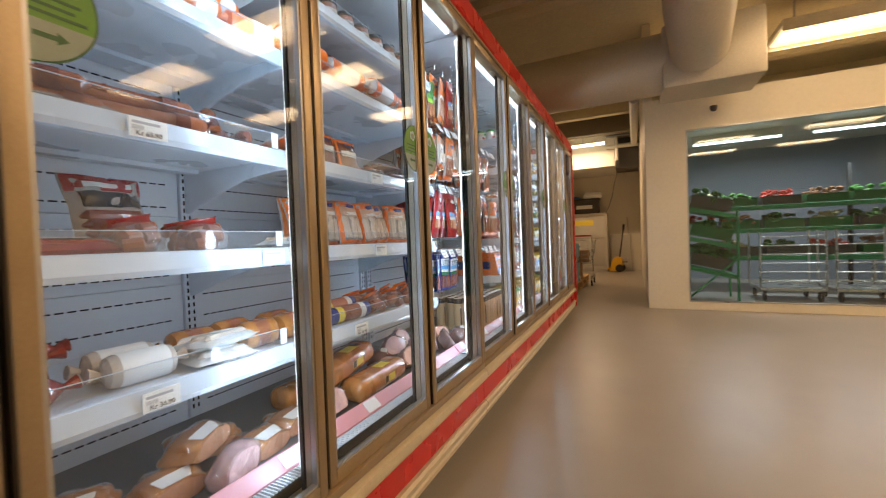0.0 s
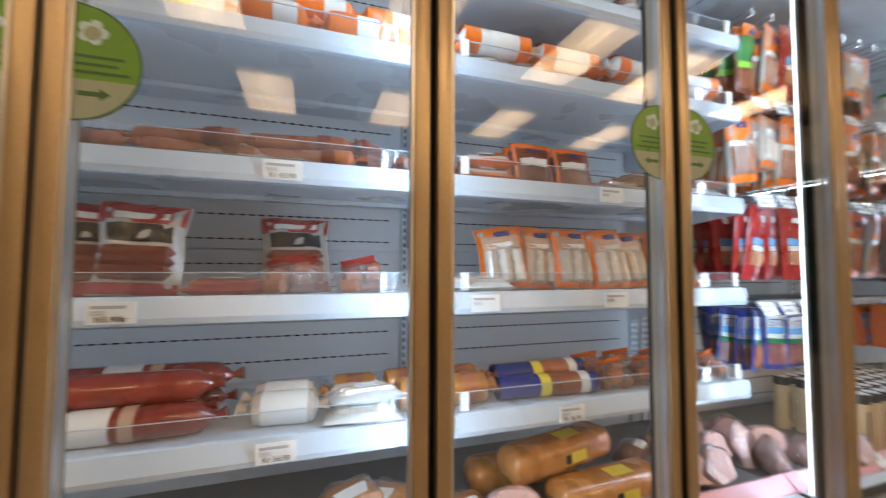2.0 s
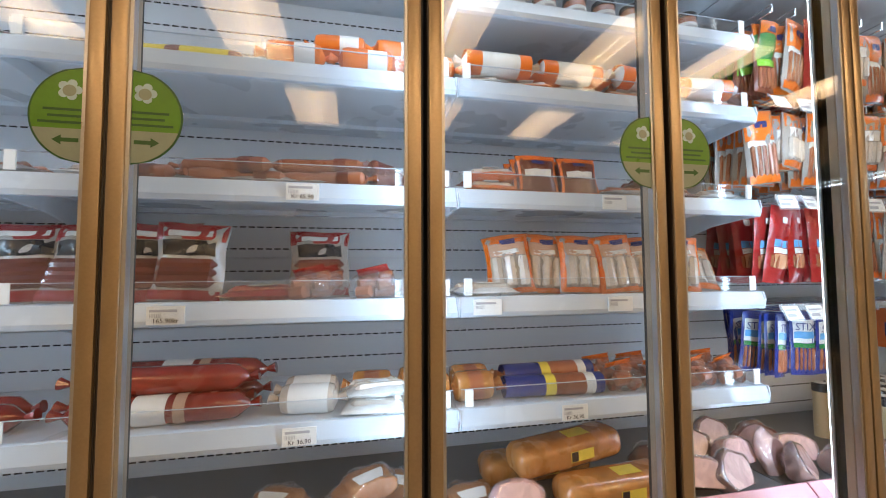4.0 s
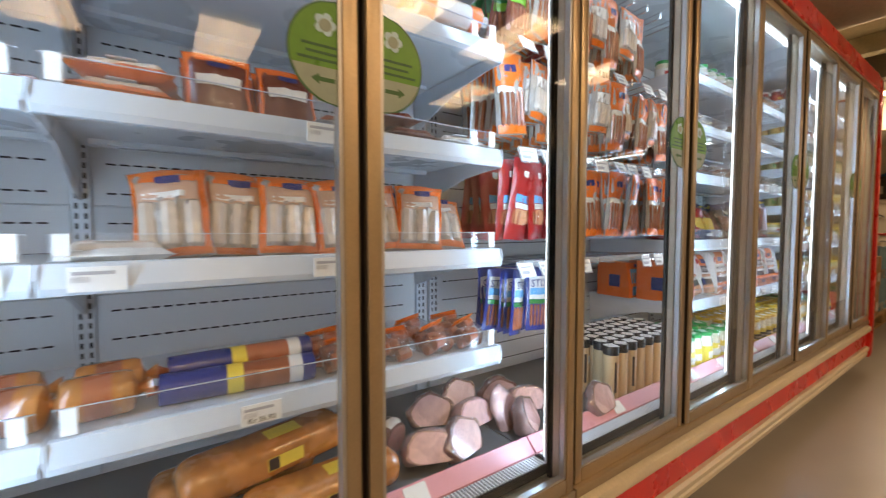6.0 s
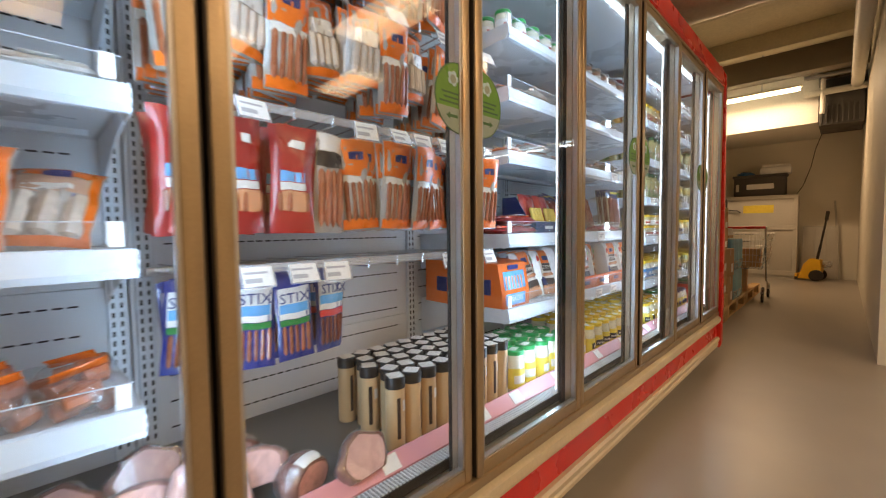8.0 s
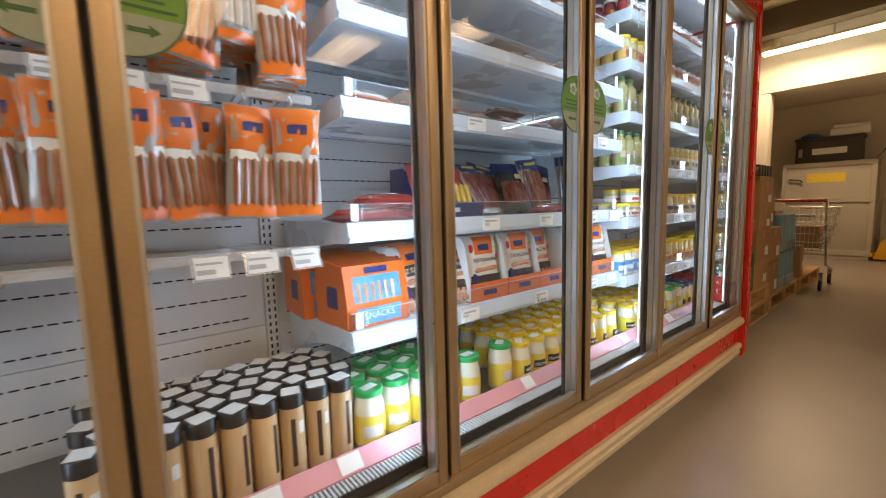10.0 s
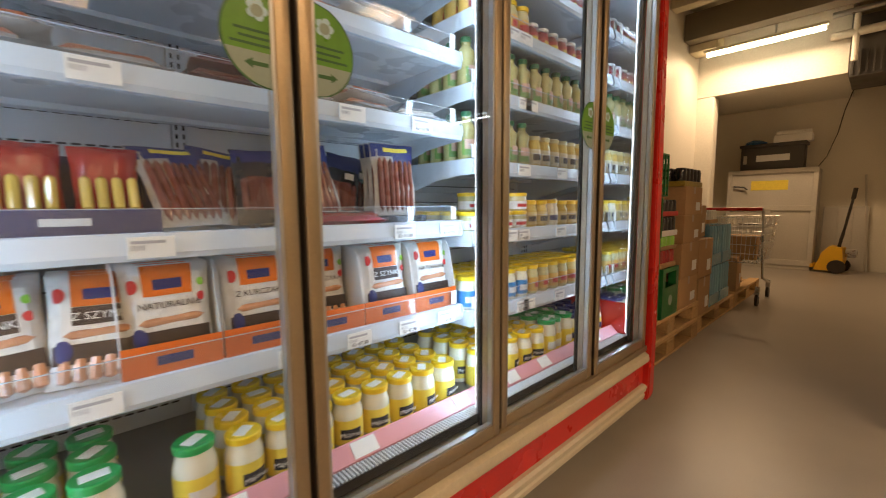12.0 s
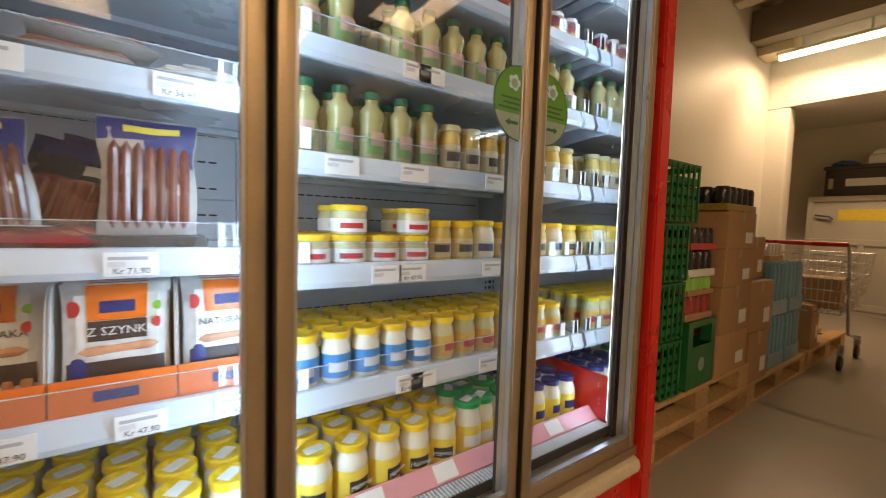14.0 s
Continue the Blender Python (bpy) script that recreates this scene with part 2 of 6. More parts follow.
FACE_X = Matrix(((0, 0, 1, 0), (1, 0, 0, 0), (0, 1, 0, 0), (0, 0, 0, 1)))  # print that faces +x and reads along +y


def structure(name, bm, material, label, category):
    return tagged(part(name, bm, material), label, category, kind="structure")


# ---- the large structure ----
structure("floor", box(B(), -2.6, 6.0, -5.0, 12.3, -0.2, 0.0), FLOOR, "worn grey-beige vinyl shop floor with soft reflections", "floor")
structure("ceiling", box(B(), -2.6, 6.0, -5.0, 12.3, 3.75, 3.9), CEIL, "painted concrete ceiling in warm light", "ceiling")
structure("wall_west", box(B(), -2.1, -1.95, -5.0, 10.5, 0, 3.75), WHITE_WALL, "cream-white painted wall behind the cooler and pallets", "wall")
structure("wall_south", box(B(), -2.6, 6.0, -5.15, -5.0, 0, 3.75), CREAM_WALL, "cream painted end wall", "wall")
structure("wall_east", box(B(), 6.0, 6.15, -5.0, 12.3, 0, 3.75), CREAM_WALL, "cream painted side wall", "wall")
structure("wall_north", box(B(), -2.6, 6.0, 12.15, 12.3, 0, 3.75), CREAM_WALL, "cream painted back wall of the storage corner", "wall")
structure("wall_alcove", box(B(), -2.6, -2.45, 10.5, 12.15, 0, 3.75), CREAM_WALL, "shaded cream wall inside the alcove", "wall")
bm = B()
box(bm, -2.45, -1.72, 10.5, 10.75, 0, 2.62, 0.03, 3)
structure("column", bm, WHITE_WALL, "white plastered column with a rounded corner", "column")
structure("bulkhead", box(B(), -2.45, -0.33, 10.5, 12.15, 2.62, 3.75), WHITE_WALL, "white plastered bulkhead above the alcove", "wall")
for y in (-3.6, -1.9, -0.2, 1.5, 3.2, 4.6, 7.6, 9.3):
    structure("ceiling_beam", box(B(), -1.94, 5.99, y - 0.09, y + 0.09, 3.5, 3.75, 0.01), BEAM, "painted ceiling beam", "beam")
# this beam's shadow comes from its darker colour
structure("cross_beam", box(B(), -1.94, 0.5, 9.75, 10.0, 3.25, 3.6, 0.01), SHADED_BEAM, "beam below the ceiling, its shadow painted in as grey-brown", "beam")
structure("cross_beam", box(B(), -1.94, -1.6, 9.99, 10.3, 3.15, 3.6, 0.01), BEAM, "short painted beam end beside the wall", "beam")

# cold room with a large window
CX, CY = 0.20, 5.98
bm = B()
box(bm, CX, 0.66, CY, CY + 0.1, 0, 2.7)
box(bm, 0.66, 3.9, CY, CY + 0.1, 2.27, 2.7)
box(bm, 0.66, 3.9, CY, CY + 0.1, 0, 0.1)
box(bm, 3.9, 5.99, CY, CY + 0.1, 0, 2.7)
structure("cold_room_front", bm, COLD_PANEL, "cream insulated panel wall with a large window", "wall")
structure("cold_room_side", box(B(), CX, CX + 0.1, CY + 0.1, 12.14, 0, 3.74), CREAM_WALL, "cream panel wall along the storage passage", "wall")
structure("cold_room_roof", box(B(), CX + 0.1, 5.99, CY + 0.1, 10.4, 2.6, 2.7), COLD_PANEL, "cream insulated roof panel of the cold room", "roof")
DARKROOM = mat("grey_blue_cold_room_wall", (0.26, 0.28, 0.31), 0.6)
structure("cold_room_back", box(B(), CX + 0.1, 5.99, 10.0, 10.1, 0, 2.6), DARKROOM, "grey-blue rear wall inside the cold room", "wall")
w = thing("window_1", "large cold room window in a thin grey frame", "window", kind="structure")
part("pane", box(B(), 0.662, 3.898, CY + 0.03, CY + 0.04, 0.102, 2.268), WINDOW, w, "tinted insulating glass", shadow=False)
for a in ((0.66, 3.9, 0.1, 0.115), (0.66, 3.9, 2.255, 2.27), (0.66, 0.675, 0.115, 2.255), (3.885, 3.9, 0.115, 2.255)):
    part("window_frame", box(B(), a[0], a[1], CY - 0.004, CY + 0.028, a[2], a[3]), GREY_AL, w)


# ---- refrigerated display cases ----
FX, BX = -0.89, -1.36          # shelf front, back panel
DECK_Z = 0.40
TAG_TEXT = ["Kr 47.90", "Kr 71.90", "Kr 36.90", "Kr 42.90"]


def price_tag(parent, x, y, z, rng, text="", w=0.075, h=0.04):
    tag = part("price_tag", box(B(), x, x + 0.003, y - w / 2, y + w / 2, z - h / 2, z + h / 2), PAPER, parent, "white paper price tag", smooth=False)
    bm = B()
    box(bm, x + 0.003, x + 0.0036, y - w * 0.42, y + w * 0.3, z + h * 0.18, z + h * 0.32)
    for i in range(7):
        yy = y - w * 0.42 + i * w * 0.045
        box(bm, x + 0.003, x + 0.0036, yy, yy + w * 0.018, z - h * 0.12, z + h * 0.1)
    part("print_line", bm, GREY_INK, tag, "grey printed bars", smooth=False)
    if text:
        lettering("price", text, h * 0.36, INK, tag, Matrix.Translation((x + 0.0036, y, z - h * 0.3)) @ FACE_X)
    return tag


def shelf(case, y0, y1, z, fx=FX, tags=(), ends=(True, True), rng=random):
    """A shelf whose top is at z, with its price rail, guard, brackets and tags."""
    bm = B()
    box(bm, BX + 0.006, fx, y0 + 0.004, y1 - 0.004, z - 0.016, z)
    box(bm, fx - 0.02, fx, y0 + 0.004, y1 - 0.004, z - 0.034, z - 0.0165, 0.004)
    box(bm, BX + 0.1, BX + 0.13, y0 + 0.03, y1 - 0.03, z - 0.03, z - 0.0165)
    sh = part("shelf", bm, SHELF, case, "white enamelled steel shelf")
    bm = B()
    extrude_y(bm, [(fx + 0.001, z + 0.006), (fx + 0.010, z + 0.004), (fx + 0.022, z - 0.034), (fx + 0.018, z - 0.046), (fx + 0.008, z - 0.047), (fx + 0.001, z - 0.036)], y0 + 0.005, y1 - 0.005)
    part("price_rail", bm, RAIL, sh, "pale blue-white plastic price rail")
    part("guard", box(B(), fx - 0.004, fx - 0.001, y0 + 0.01, y1 - 0.01, z + 0.001, z + 0.05), ACRYLIC, sh, "clear acrylic product stop", smooth=False, shadow=False)
    bm = B()
    box(bm, fx - 0.0045, fx - 0.0005, y0 + 0.01, y1 - 0.01, z + 0.0503, z + 0.0515)
    part("guard_edge", bm, RAIL, sh, smooth=False)
    for y, on in ((y0 + 0.001, ends[0]), (y1 - 0.004, ends[1])):
        if on:
            bm = B()
            poly = [(fx + 0.016, z + 0.004), (fx + 0.022, z - 0.02), (fx + 0.012, z - 0.048), (fx - 0.05, z - 0.05), (fx - 0.16, z - 0.062), (fx - 0.30, z - 0.10), (BX + 0.03, z - 0.15), (BX + 0.012, z - 0.15), (BX + 0.012, z + 0.004)]
            extrude_y(bm, poly, y, y + 0.003)
            part("bracket", bm, SHELF, sh, "white shelf bracket", smooth=False)
    for y in (y0 + 0.03, y1 - 0.03):
        part("clip", box(B(), fx + 0.001, fx + 0.005, y - 0.011, y + 0.011, z + 0.008, z + 0.052, 0.001, 1), PAPER, sh, "white plastic rail clip")
    for y, text in tags:
        price_tag(sh, fx + 0.0225, y, z - 0.021, rng, text)
    return sh


def glass_door(case, y0, y1, front, slit_right, sticker=""):
    """A glass door between two posts: gold stiles with dark brush seals on their outer sides and grey inner sides."""
    x = -0.660 if front else -0.668
    ga, gb = (0.0055, 0.0085) if slit_right else (0.0085, 0.0055)
    a, b, z0, z1, s = y0 + ga, y1 - gb, 0.374, 2.005, 0.027
    bm = B()
    for p, q in ((a, a + s), (b - s, b)):
        box(bm, x - 0.012, x + 0.012, p, q, z0, z1, 0.004)
    box(bm, x - 0.011, x + 0.011, a + s, b - s, z0, z0 + 0.036, 0.003)
    box(bm, x - 0.011, x + 0.011, a + s, b - s, z1 - 0.036, z1, 0.003)
    d = part("glass_door", bm, GOLD, case, "glass door in champagne aluminium frame")
    part("pane", box(B(), x - 0.003, x + 0.003, a + s - 0.002, b - s + 0.002, z0 + 0.034, z1 - 0.034), GLASS, d, "clear glass pane", smooth=False, shadow=False)
    for p, q in ((a + 0.002, a + s), (b - s, b - 0.002)):
        part("inner_stile", box(B(), x - 0.036, x - 0.0125, p, q, z0 + 0.01, z1 - 0.01, 0.003, 1), WARM_AL, d, "grey-gold inner stile")
    bm = B()
    for p, q in ((a + s, a + s + 0.006), (b - s - 0.006, b - s)):
        box(bm, x - 0.008, x + 0.0075, p, q, z0 + 0.036, z1 - 0.036)
    box(bm, x - 0.008, x + 0.0075, a + s, b - s, z0 + 0.036, z0 + 0.042)
    part("gasket", bm, GREY_AL, d, "grey glazing gasket", smooth=False)
    for p in (a - 0.003, b):
        part("seal", box(B(), x - 0.045, x + 0.007, p, p + 0.003, z0 + 0.004, z1 - 0.004), RUBBER, d, "dark brush seal", smooth=False)
    for end in sticker:
        door_sticker(d, x + 0.0034, a + s + 0.0005 if end == "l" else b - s - 0.0005, 1 if end == "l" else -1)
    return d


STICK_GREEN = mat("green_sticker", (0.10, 0.29, 0.02), 0.35, var=0.08, scale=20)
STICK_PALE = mat("pale_sticker", (0.28, 0.36, 0.32), 0.4, var=0.06, scale=20)
STICK_DARK = mat("dark_green_print", (0.03, 0.12, 0.03), 0.4, bump=0)
STICK_SKY = mat("light_blue_print", (0.45, 0.68, 0.80), 0.4, bump=0)


def half_disc(bm, x, y, z, r, side, lo=-1.0, hi=1.0, n=22, off=0.0):
    """The part of half a disc between two heights, in a plane facing x."""
    pts = [(0.0, lo * r)]
    for i in range(n + 1):
        h = lo + (hi - lo) * i / n
        pts.append((side * r * math.sqrt(max(0, 1 - h * h)), h * r))
    pts.append((0.0, hi * r))
    keep = []
    for p in pts:
        if not keep or (abs(p[0] - keep[-1][0]) + abs(p[1] - keep[-1][1])) > 1e-6:
            keep.append(p)
    vs = [bm.verts.new((x + off, y + p[0], z + p[1])) for p in keep]
    vb = [bm.verts.new((x + off - 0.0006, y + p[0], z + p[1])) for p in keep]
    f = bm.faces.new(vs if side < 0 else vs[::-1])
    bm.faces.new(vb[::-1] if side < 0 else vb)
    k = len(vs)
    for i in range(k):
        bm.faces.new((vs[i], vs[(i + 1) % k], vb[(i + 1) % k], vb[i]))
    bmesh.ops.recalc_face_normals(bm, faces=bm.faces)
    return bm


def door_sticker(door, x, y, side, z=1.322, r=0.085):
    st = part("sticker", half_disc(B(), x, y, z, r, side), STICK_DARK, door, "half of a round green door sticker", smooth=False)
    part("field", half_disc(B(), x, y, z, r * 0.96, side, -0.3, 1.0, off=0.0007), STICK_GREEN, st, "green upper field", smooth=False)
    part("field", half_disc(B(), x, y, z, r * 0.96, side, -1.0, -0.3, off=0.0007), STICK_PALE, st, "pale lower field", smooth=False)
    bm = B()
    for k, wd in ((0.02, 0.7), (-0.11, 0.62), (-0.24, 0.78)):
        yy = y + side * 0.004
        box(bm, x + 0.0008, x + 0.0012, min(yy, yy + side * r * wd), max(yy, yy + side * r * wd), z + r * (k + 0.05), z + r * (k + 0.10))
    ya = y + side * r * 0.12
    box(bm, x + 0.0008, x + 0.0012, min(ya, ya + side * r * 0.3), max(ya, ya + side * r * 0.3), z - r * 0.56, z - r * 0.48)
    tip = [bm.verts.new((x + 0.0012, y + side * r * q, z + r * h)) for q, h in ((0.42, -0.62), (0.58, -0.52), (0.42, -0.42))]
    bm.faces.new(tip)
    part("print_line", bm, STICK_DARK, st, "dark green print and arrow", smooth=False)
    bm = B()
    for k in range(5):
        a = math.tau * k / 5
        lathe(bm, [(0, 0.0004), (r * 0.09, 0.0004), (r * 0.09, 0)], 10, Matrix.Translation((x + 0.0011 + 0.0001 * k, y + side * r * 0.3 + 0.13 * r * math.cos(a), z + r * 0.5 + 0.13 * r * math.sin(a))) @ FACE_X)
    part("emblem", bm, STICK_SKY, st, "light blue petals", smooth=False)
    part("emblem_core", lathe(B(), [(0, 0.0004), (r * 0.12, 0.0004), (r * 0.12, 0)], 12, Matrix.Translation((x + 0.0018, y + side * r * 0.3, z + r * 0.48)) @ FACE_X), STICK_PALE, st, "pale emblem centre", smooth=False)


def back_wall(case, y0, y1, rng):
    """Slotted back panels between two uprights."""
    z = 0.42
    while z < 1.97:
        h = 0.226
        pn = part("back_panel", box(B(), BX - 0.01, BX, y0 + 0.022, y1 - 0.022, z + 0.0015, min(z + h, 2.01) - 0.0015, 0.001, 1), PANEL, case, "white-grey slotted back panel", smooth=False)
        bm = B()
        for zz in (z + 0.03, z + 0.105, z + 0.18):
            y = y0 + 0.05
            while y < y1 - 0.07:
                box(bm, BX, BX + 0.0012, y, y + 0.020, zz, zz + 0.0045)
                y += 0.028
        tagged(part("slot_row", bm, SLOT, pn, "dark ventilation slots", smooth=False), kind="stuff")
        z += h


def upright(case, y):
    up = part("upright", box(B(), BX - 0.008, BX + 0.012, y - 0.02, y + 0.02, 0.41, 2.01, 0.002, 1), SHELF, case, "slotted steel upright", smooth=False)
    bm = B()
    z = 0.44
    while z < 1.94:
        for s in (-0.009, 0.009):
            box(bm, BX + 0.012, BX + 0.0128, y + s - 0.003, y + s + 0.003, z, z + 0.014)
        z += 0.025
    tagged(part("slot_row", bm, SLOT, up, "dark bracket slots", smooth=False), kind="stuff")


def display_case(y0, y1, posts, uprights, label):
    rng = random.Random(int(y0 * 100) + 7)
    c = thing("display_case", label, "refrigerated case", "row of display cases")
    part("body", box(B(), BX - 0.09, BX - 0.012, y0, y1, 0.1, 2.17), PANEL, c, "insulated rear wall", smooth=False)
    part("deck", box(B(), BX - 0.012, -0.781, y0, y1, DECK_Z - 0.03, DECK_Z), DECK, c, "grey steel bottom deck", smooth=False)
    part("inner_canopy", box(B(), BX - 0.012, -0.745, y0, y1, 2.0185, 2.0395), SHELF, c, "white inner top", smooth=False)
    bm = B()
    extrude_y(bm, [(BX - 0.09, 2.04), (-0.74, 2.04), (-0.74, 2.0185), (-0.652, 2.0185), (-0.642, 2.03), (-0.648, 2.135), (-0.682, 2.168), (BX - 0.09, 2.17)], y0, y1)
    part("canopy", bm, RED, c, "red enamelled canopy", smooth=False)
    part("top_track", box(B(), -0.74, -0.646, y0, y1, 2.0055, 2.018, 0.002, 1), GOLD, c, "aluminium upper door track")
    part("bottom_track", box(B(), -0.732, -0.644, y0, y1, 0.347, 0.3735, 0.004), GOLD, c, "aluminium lower door track")
    bm = B()
    extrude_y(bm, [(-0.80, 0.288), (-0.652, 0.288), (-0.636, 0.295), (-0.631, 0.311), (-0.636, 0.330), (-0.654, 0.342), (-0.80, 0.346)], y0, y1)
    part("hand_rail", bm, CREAM, c, "cream plastic hand rail")
    part("front_band", box(B(), -0.80, -0.658, y0, y1, 0.184, 0.287), RED, c, "red enamelled front band", smooth=False)
    bm = B()
    extrude_y(bm, [(-0.80, 0.105), (-0.662, 0.105), (-0.648, 0.111), (-0.644, 0.131), (-0.650, 0.138), (-0.650, 0.144), (-0.640, 0.150), (-0.637, 0.171), (-0.646, 0.181), (-0.80, 0.183)], y0, y1)
    part("bumper", bm, CREAM, c, "cream ridged bumper rail")
    part("kick_plate", box(B(), -0.80, -0.735, y0, y1, 0.0, 0.104), KICK, c, "black recessed kick plate", smooth=False)
    # price strip and air grille at the front of the deck
    bm = B()
    extrude_y(bm, [(-0.820, DECK_Z), (-0.781, DECK_Z), (-0.781, 0.408), (-0.816, 0.440), (-0.820, 0.440)], y0, y1)
    st = part("deck_strip", bm, PINK, c, "pink price strip", smooth=False)
    y = y0 + 0.05
    while y < y1 - 0.1:
        wd = rng.uniform(0.05, 0.075)
        bm = B()
        extrude_y(bm, [(-0.813, 0.4385), (-0.783, 0.4110), (-0.782, 0.4125), (-0.812, 0.440)], y, y + wd)
        part("price_tag", bm, PAPER, st, "white paper price tag", smooth=False)
        y += rng.uniform(0.18, 0.42)
    part("air_grille", box(B(), -0.780, -0.733, y0, y1, 0.376, 0.403), GRILL, c, "black air grille", smooth=False)
    bm = B()
    y = y0 + 0.01
    while y < y1 - 0.01:
        box(bm, -0.777, -0.736, y, y + 0.0045, 0.4031, 0.4065)
        y += 0.0105
    tagged(part("grille_bars", bm, GRILL_BAR, c, "white grille bars", smooth=False), kind="stuff")
    for a, b in zip(uprights, uprights[1:]):
        back_wall(c, a, b, rng)
    for u in uprights:
        upright(c, u)
    for y in LED_Y:
        if y0 - 0.01 <= y < y1:
            part("led_strip", box(B(), -0.742, -0.734, y - (0.005 if y < 5.2 else 0.002), y + (0.005 if y < 5.2 else 0.002), 0.42, 1.97, 0.001), LED, c, "glowing white light strip")
            part("led_holder", box(B(), -0.7335, -0.7265, y - 0.012, y + 0.012, 0.41, 1.98), GREY_AL, c, smooth=False)
    part("led_strip", box(B(), -0.775, -0.757, y0 + 0.05, y1 - 0.05, 2.004, 2.018, 0.003), LED, c, "glowing white light strip")
    for y in posts:
        part("mullion", box(B(), -0.7255, -0.716, y - 0.02, y + 0.02, 0.3745, 2.005), KICK, c, "dark recess between the doors", smooth=False)
    for a, b in zip(posts, posts[1:]):
        i = POSTS.index(a)
        sticker = ("l" if i % 2 == 0 else "") + ("r" if i % 2 == 1 else "")
        glass_door(c, a, b, i % 2 == 0, i % 2 == 0, sticker)
    return c


case_a = display_case(-1.60, 1.911, POSTS[:6], [-1.1, -0.1, 0.9, 1.885], "red and cream refrigerated case with sliding glass doors, sausages inside")
case_b = display_case(1.917, 5.318, POSTS[5:], [1.945, 2.90, 3.61, 4.31, 5.295], "red and cream refrigerated case with sliding doors, sausages and jars inside")
# red end panel
bm = B()
extrude_y(bm, [(BX - 0.10, 0.10), (-0.640, 0.10), (-0.630, 0.13), (-0.627, 0.4), (-0.640, 2.11), (-0.67, 2.18), (BX - 0.10, 2.19)], 5.322, 5.382)
bmesh.ops.bevel(bm, geom=[e for e in bm.edges if abs(e.verts[0].co.y - e.verts[1].co.y) < 1e-5], offset=0.006, segments=2, affect="EDGES")
part("end_panel", bm, RED, case_b, "red enamelled end panel")
part("inner_end", box(B(), BX, -0.74, 5.306, 5.3175, 0.41, 0.56), RED, case_b, "red inner kick of the end panel", smooth=False)

T = TAG_TEXT
AZ = {"s2": 1.556, "s3": 1.262, "s4": 0.980, "s5": 0.697}
for y0, y1 in ((-1.1, -0.1), (-0.1, 0.9)):
    for k, z in AZ.items():
        tags = [(y0 + 0.62, T[2] if k == "s5" else "Kr 65.90")] if k != "s2" else []
        if k == "s4":
            tags = [(y0 + 0.34, "165.90kr"), (y0 + 0.93, "")]
        shelf(case_a, y0, y1, z, tags=tags)
for k, z in AZ.items():
    tags = {"s2": [], "s3": [(1.35, "")], "s4": [(0.975, ""), (1.36, "")], "s5": [(1.215, T[2])]}[k]
    shelf(case_a, 0.9, 1.866, z, tags=tags)
shelf(case_a, 0.9, 1.866, 1.79)
DZ = [1.740, 1.520, 1.295, 0.987, 0.705]
D_TAGS = [[], [], [(3.4, ""), (3.9, ""), (4.13, T[2])], [(3.46, ""), (3.75, ""), (4.06, T[1]), (4.235, T[3])], [(3.36, ""), (3.72, T[0]), (3.90, T[0]), (4.07, T[0]), (4.22, T[0])]]
for z, tags in zip(DZ, D_TAGS):
    shelf(case_b, 2.955, 4.305, z, tags=tags)
EZ = [1.86, 1.65, 1.425, 1.188, 0.950, 0.678]
for i, z in enumerate(EZ):
    shelf(case_b, 4.318, 5.236, z, fx=-0.865, tags=[(4.42 + 0.11 * (i % 3), ""), (4.60, T[3] if i > 3 else ""), (4.86, ""), (5.02, "")][: 4 if i > 2 else 2])
    shelf(case_b, 5.24, 5.305, z, fx=-0.865, ends=(False, False))

MIRROR = mat("mirror_end_wall", (0.80, 0.82, 0.84), 0.03, 1.0, var=0.02, bump=0)
part("end_mirror", box(B(), BX, -0.745, 5.308, 5.3175, 0.561, 2.0), MIRROR, case_b, "mirrored inner end wall", smooth=False)


# ---- products ----
def plastic(name, col, rough=0.3, rand=0.08, bump=0.5, fine=60, coat=0.35, var=0.14):
    return mat(name, col, rough, var=var, scale=14, fine=fine, bump=bump, coat=coat, rand=rand)


ORANGE = plastic("orange_film", (0.80, 0.17, 0.012))
ORANGE_CARD = mat("orange_card", (0.78, 0.16, 0.015), 0.45, var=0.06, scale=9, bump=0.05)
RED_FILM = plastic("red_film", (0.33, 0.016, 0.016))
BLUE_FILM = plastic("blue_film", (0.02, 0.035, 0.20))
BLUE_CARD = mat("dark_blue_card", (0.012, 0.015, 0.09), 0.4, bump=0.05)
SKY = plastic("light_blue_film", (0.12, 0.38, 0.72), bump=0.15)
GREEN_FILM = plastic("green_film", (0.03, 0.22, 0.06))
LIME = plastic("lime_print", (0.25, 0.55, 0.06), bump=0.1)
WHITE_FILM = plastic("white_film", (0.76, 0.75, 0.72), bump=0.4)
WHITE_CARD = mat("white_card", (0.78, 0.77, 0.75), 0.5, var=0.05, bump=0.05)
GREY_FILM = plastic("greyish_clear_bag", (0.42, 0.39, 0.36), 0.18, bump=0.9)
BLACK_FILM = plastic("black_film", (0.018, 0.016, 0.018), bump=0.4)
DARK_PRINT = mat("dark_brown_print", (0.05, 0.03, 0.025), 0.4, bump=0)
SAUSAGE = plastic("smoked_sausage", (0.34, 0.11, 0.05), 0.28, 0.2)
SAUSAGE_DARK = plastic("dark_dry_sausage", (0.17, 0.045, 0.028), 0.3, 0.25)
WIENER = plastic("pale_wiener", (0.62, 0.30, 0.16), 0.3, 0.12)
WHITE_SAUSAGE = plastic("white_sausage", (0.62, 0.54, 0.46), 0.25, 0.12)
SALAMI = plastic("red_salami_casing", (0.27, 0.03, 0.02), 0.22, 0.15, 0.8, 45, 0.7, 0.25)
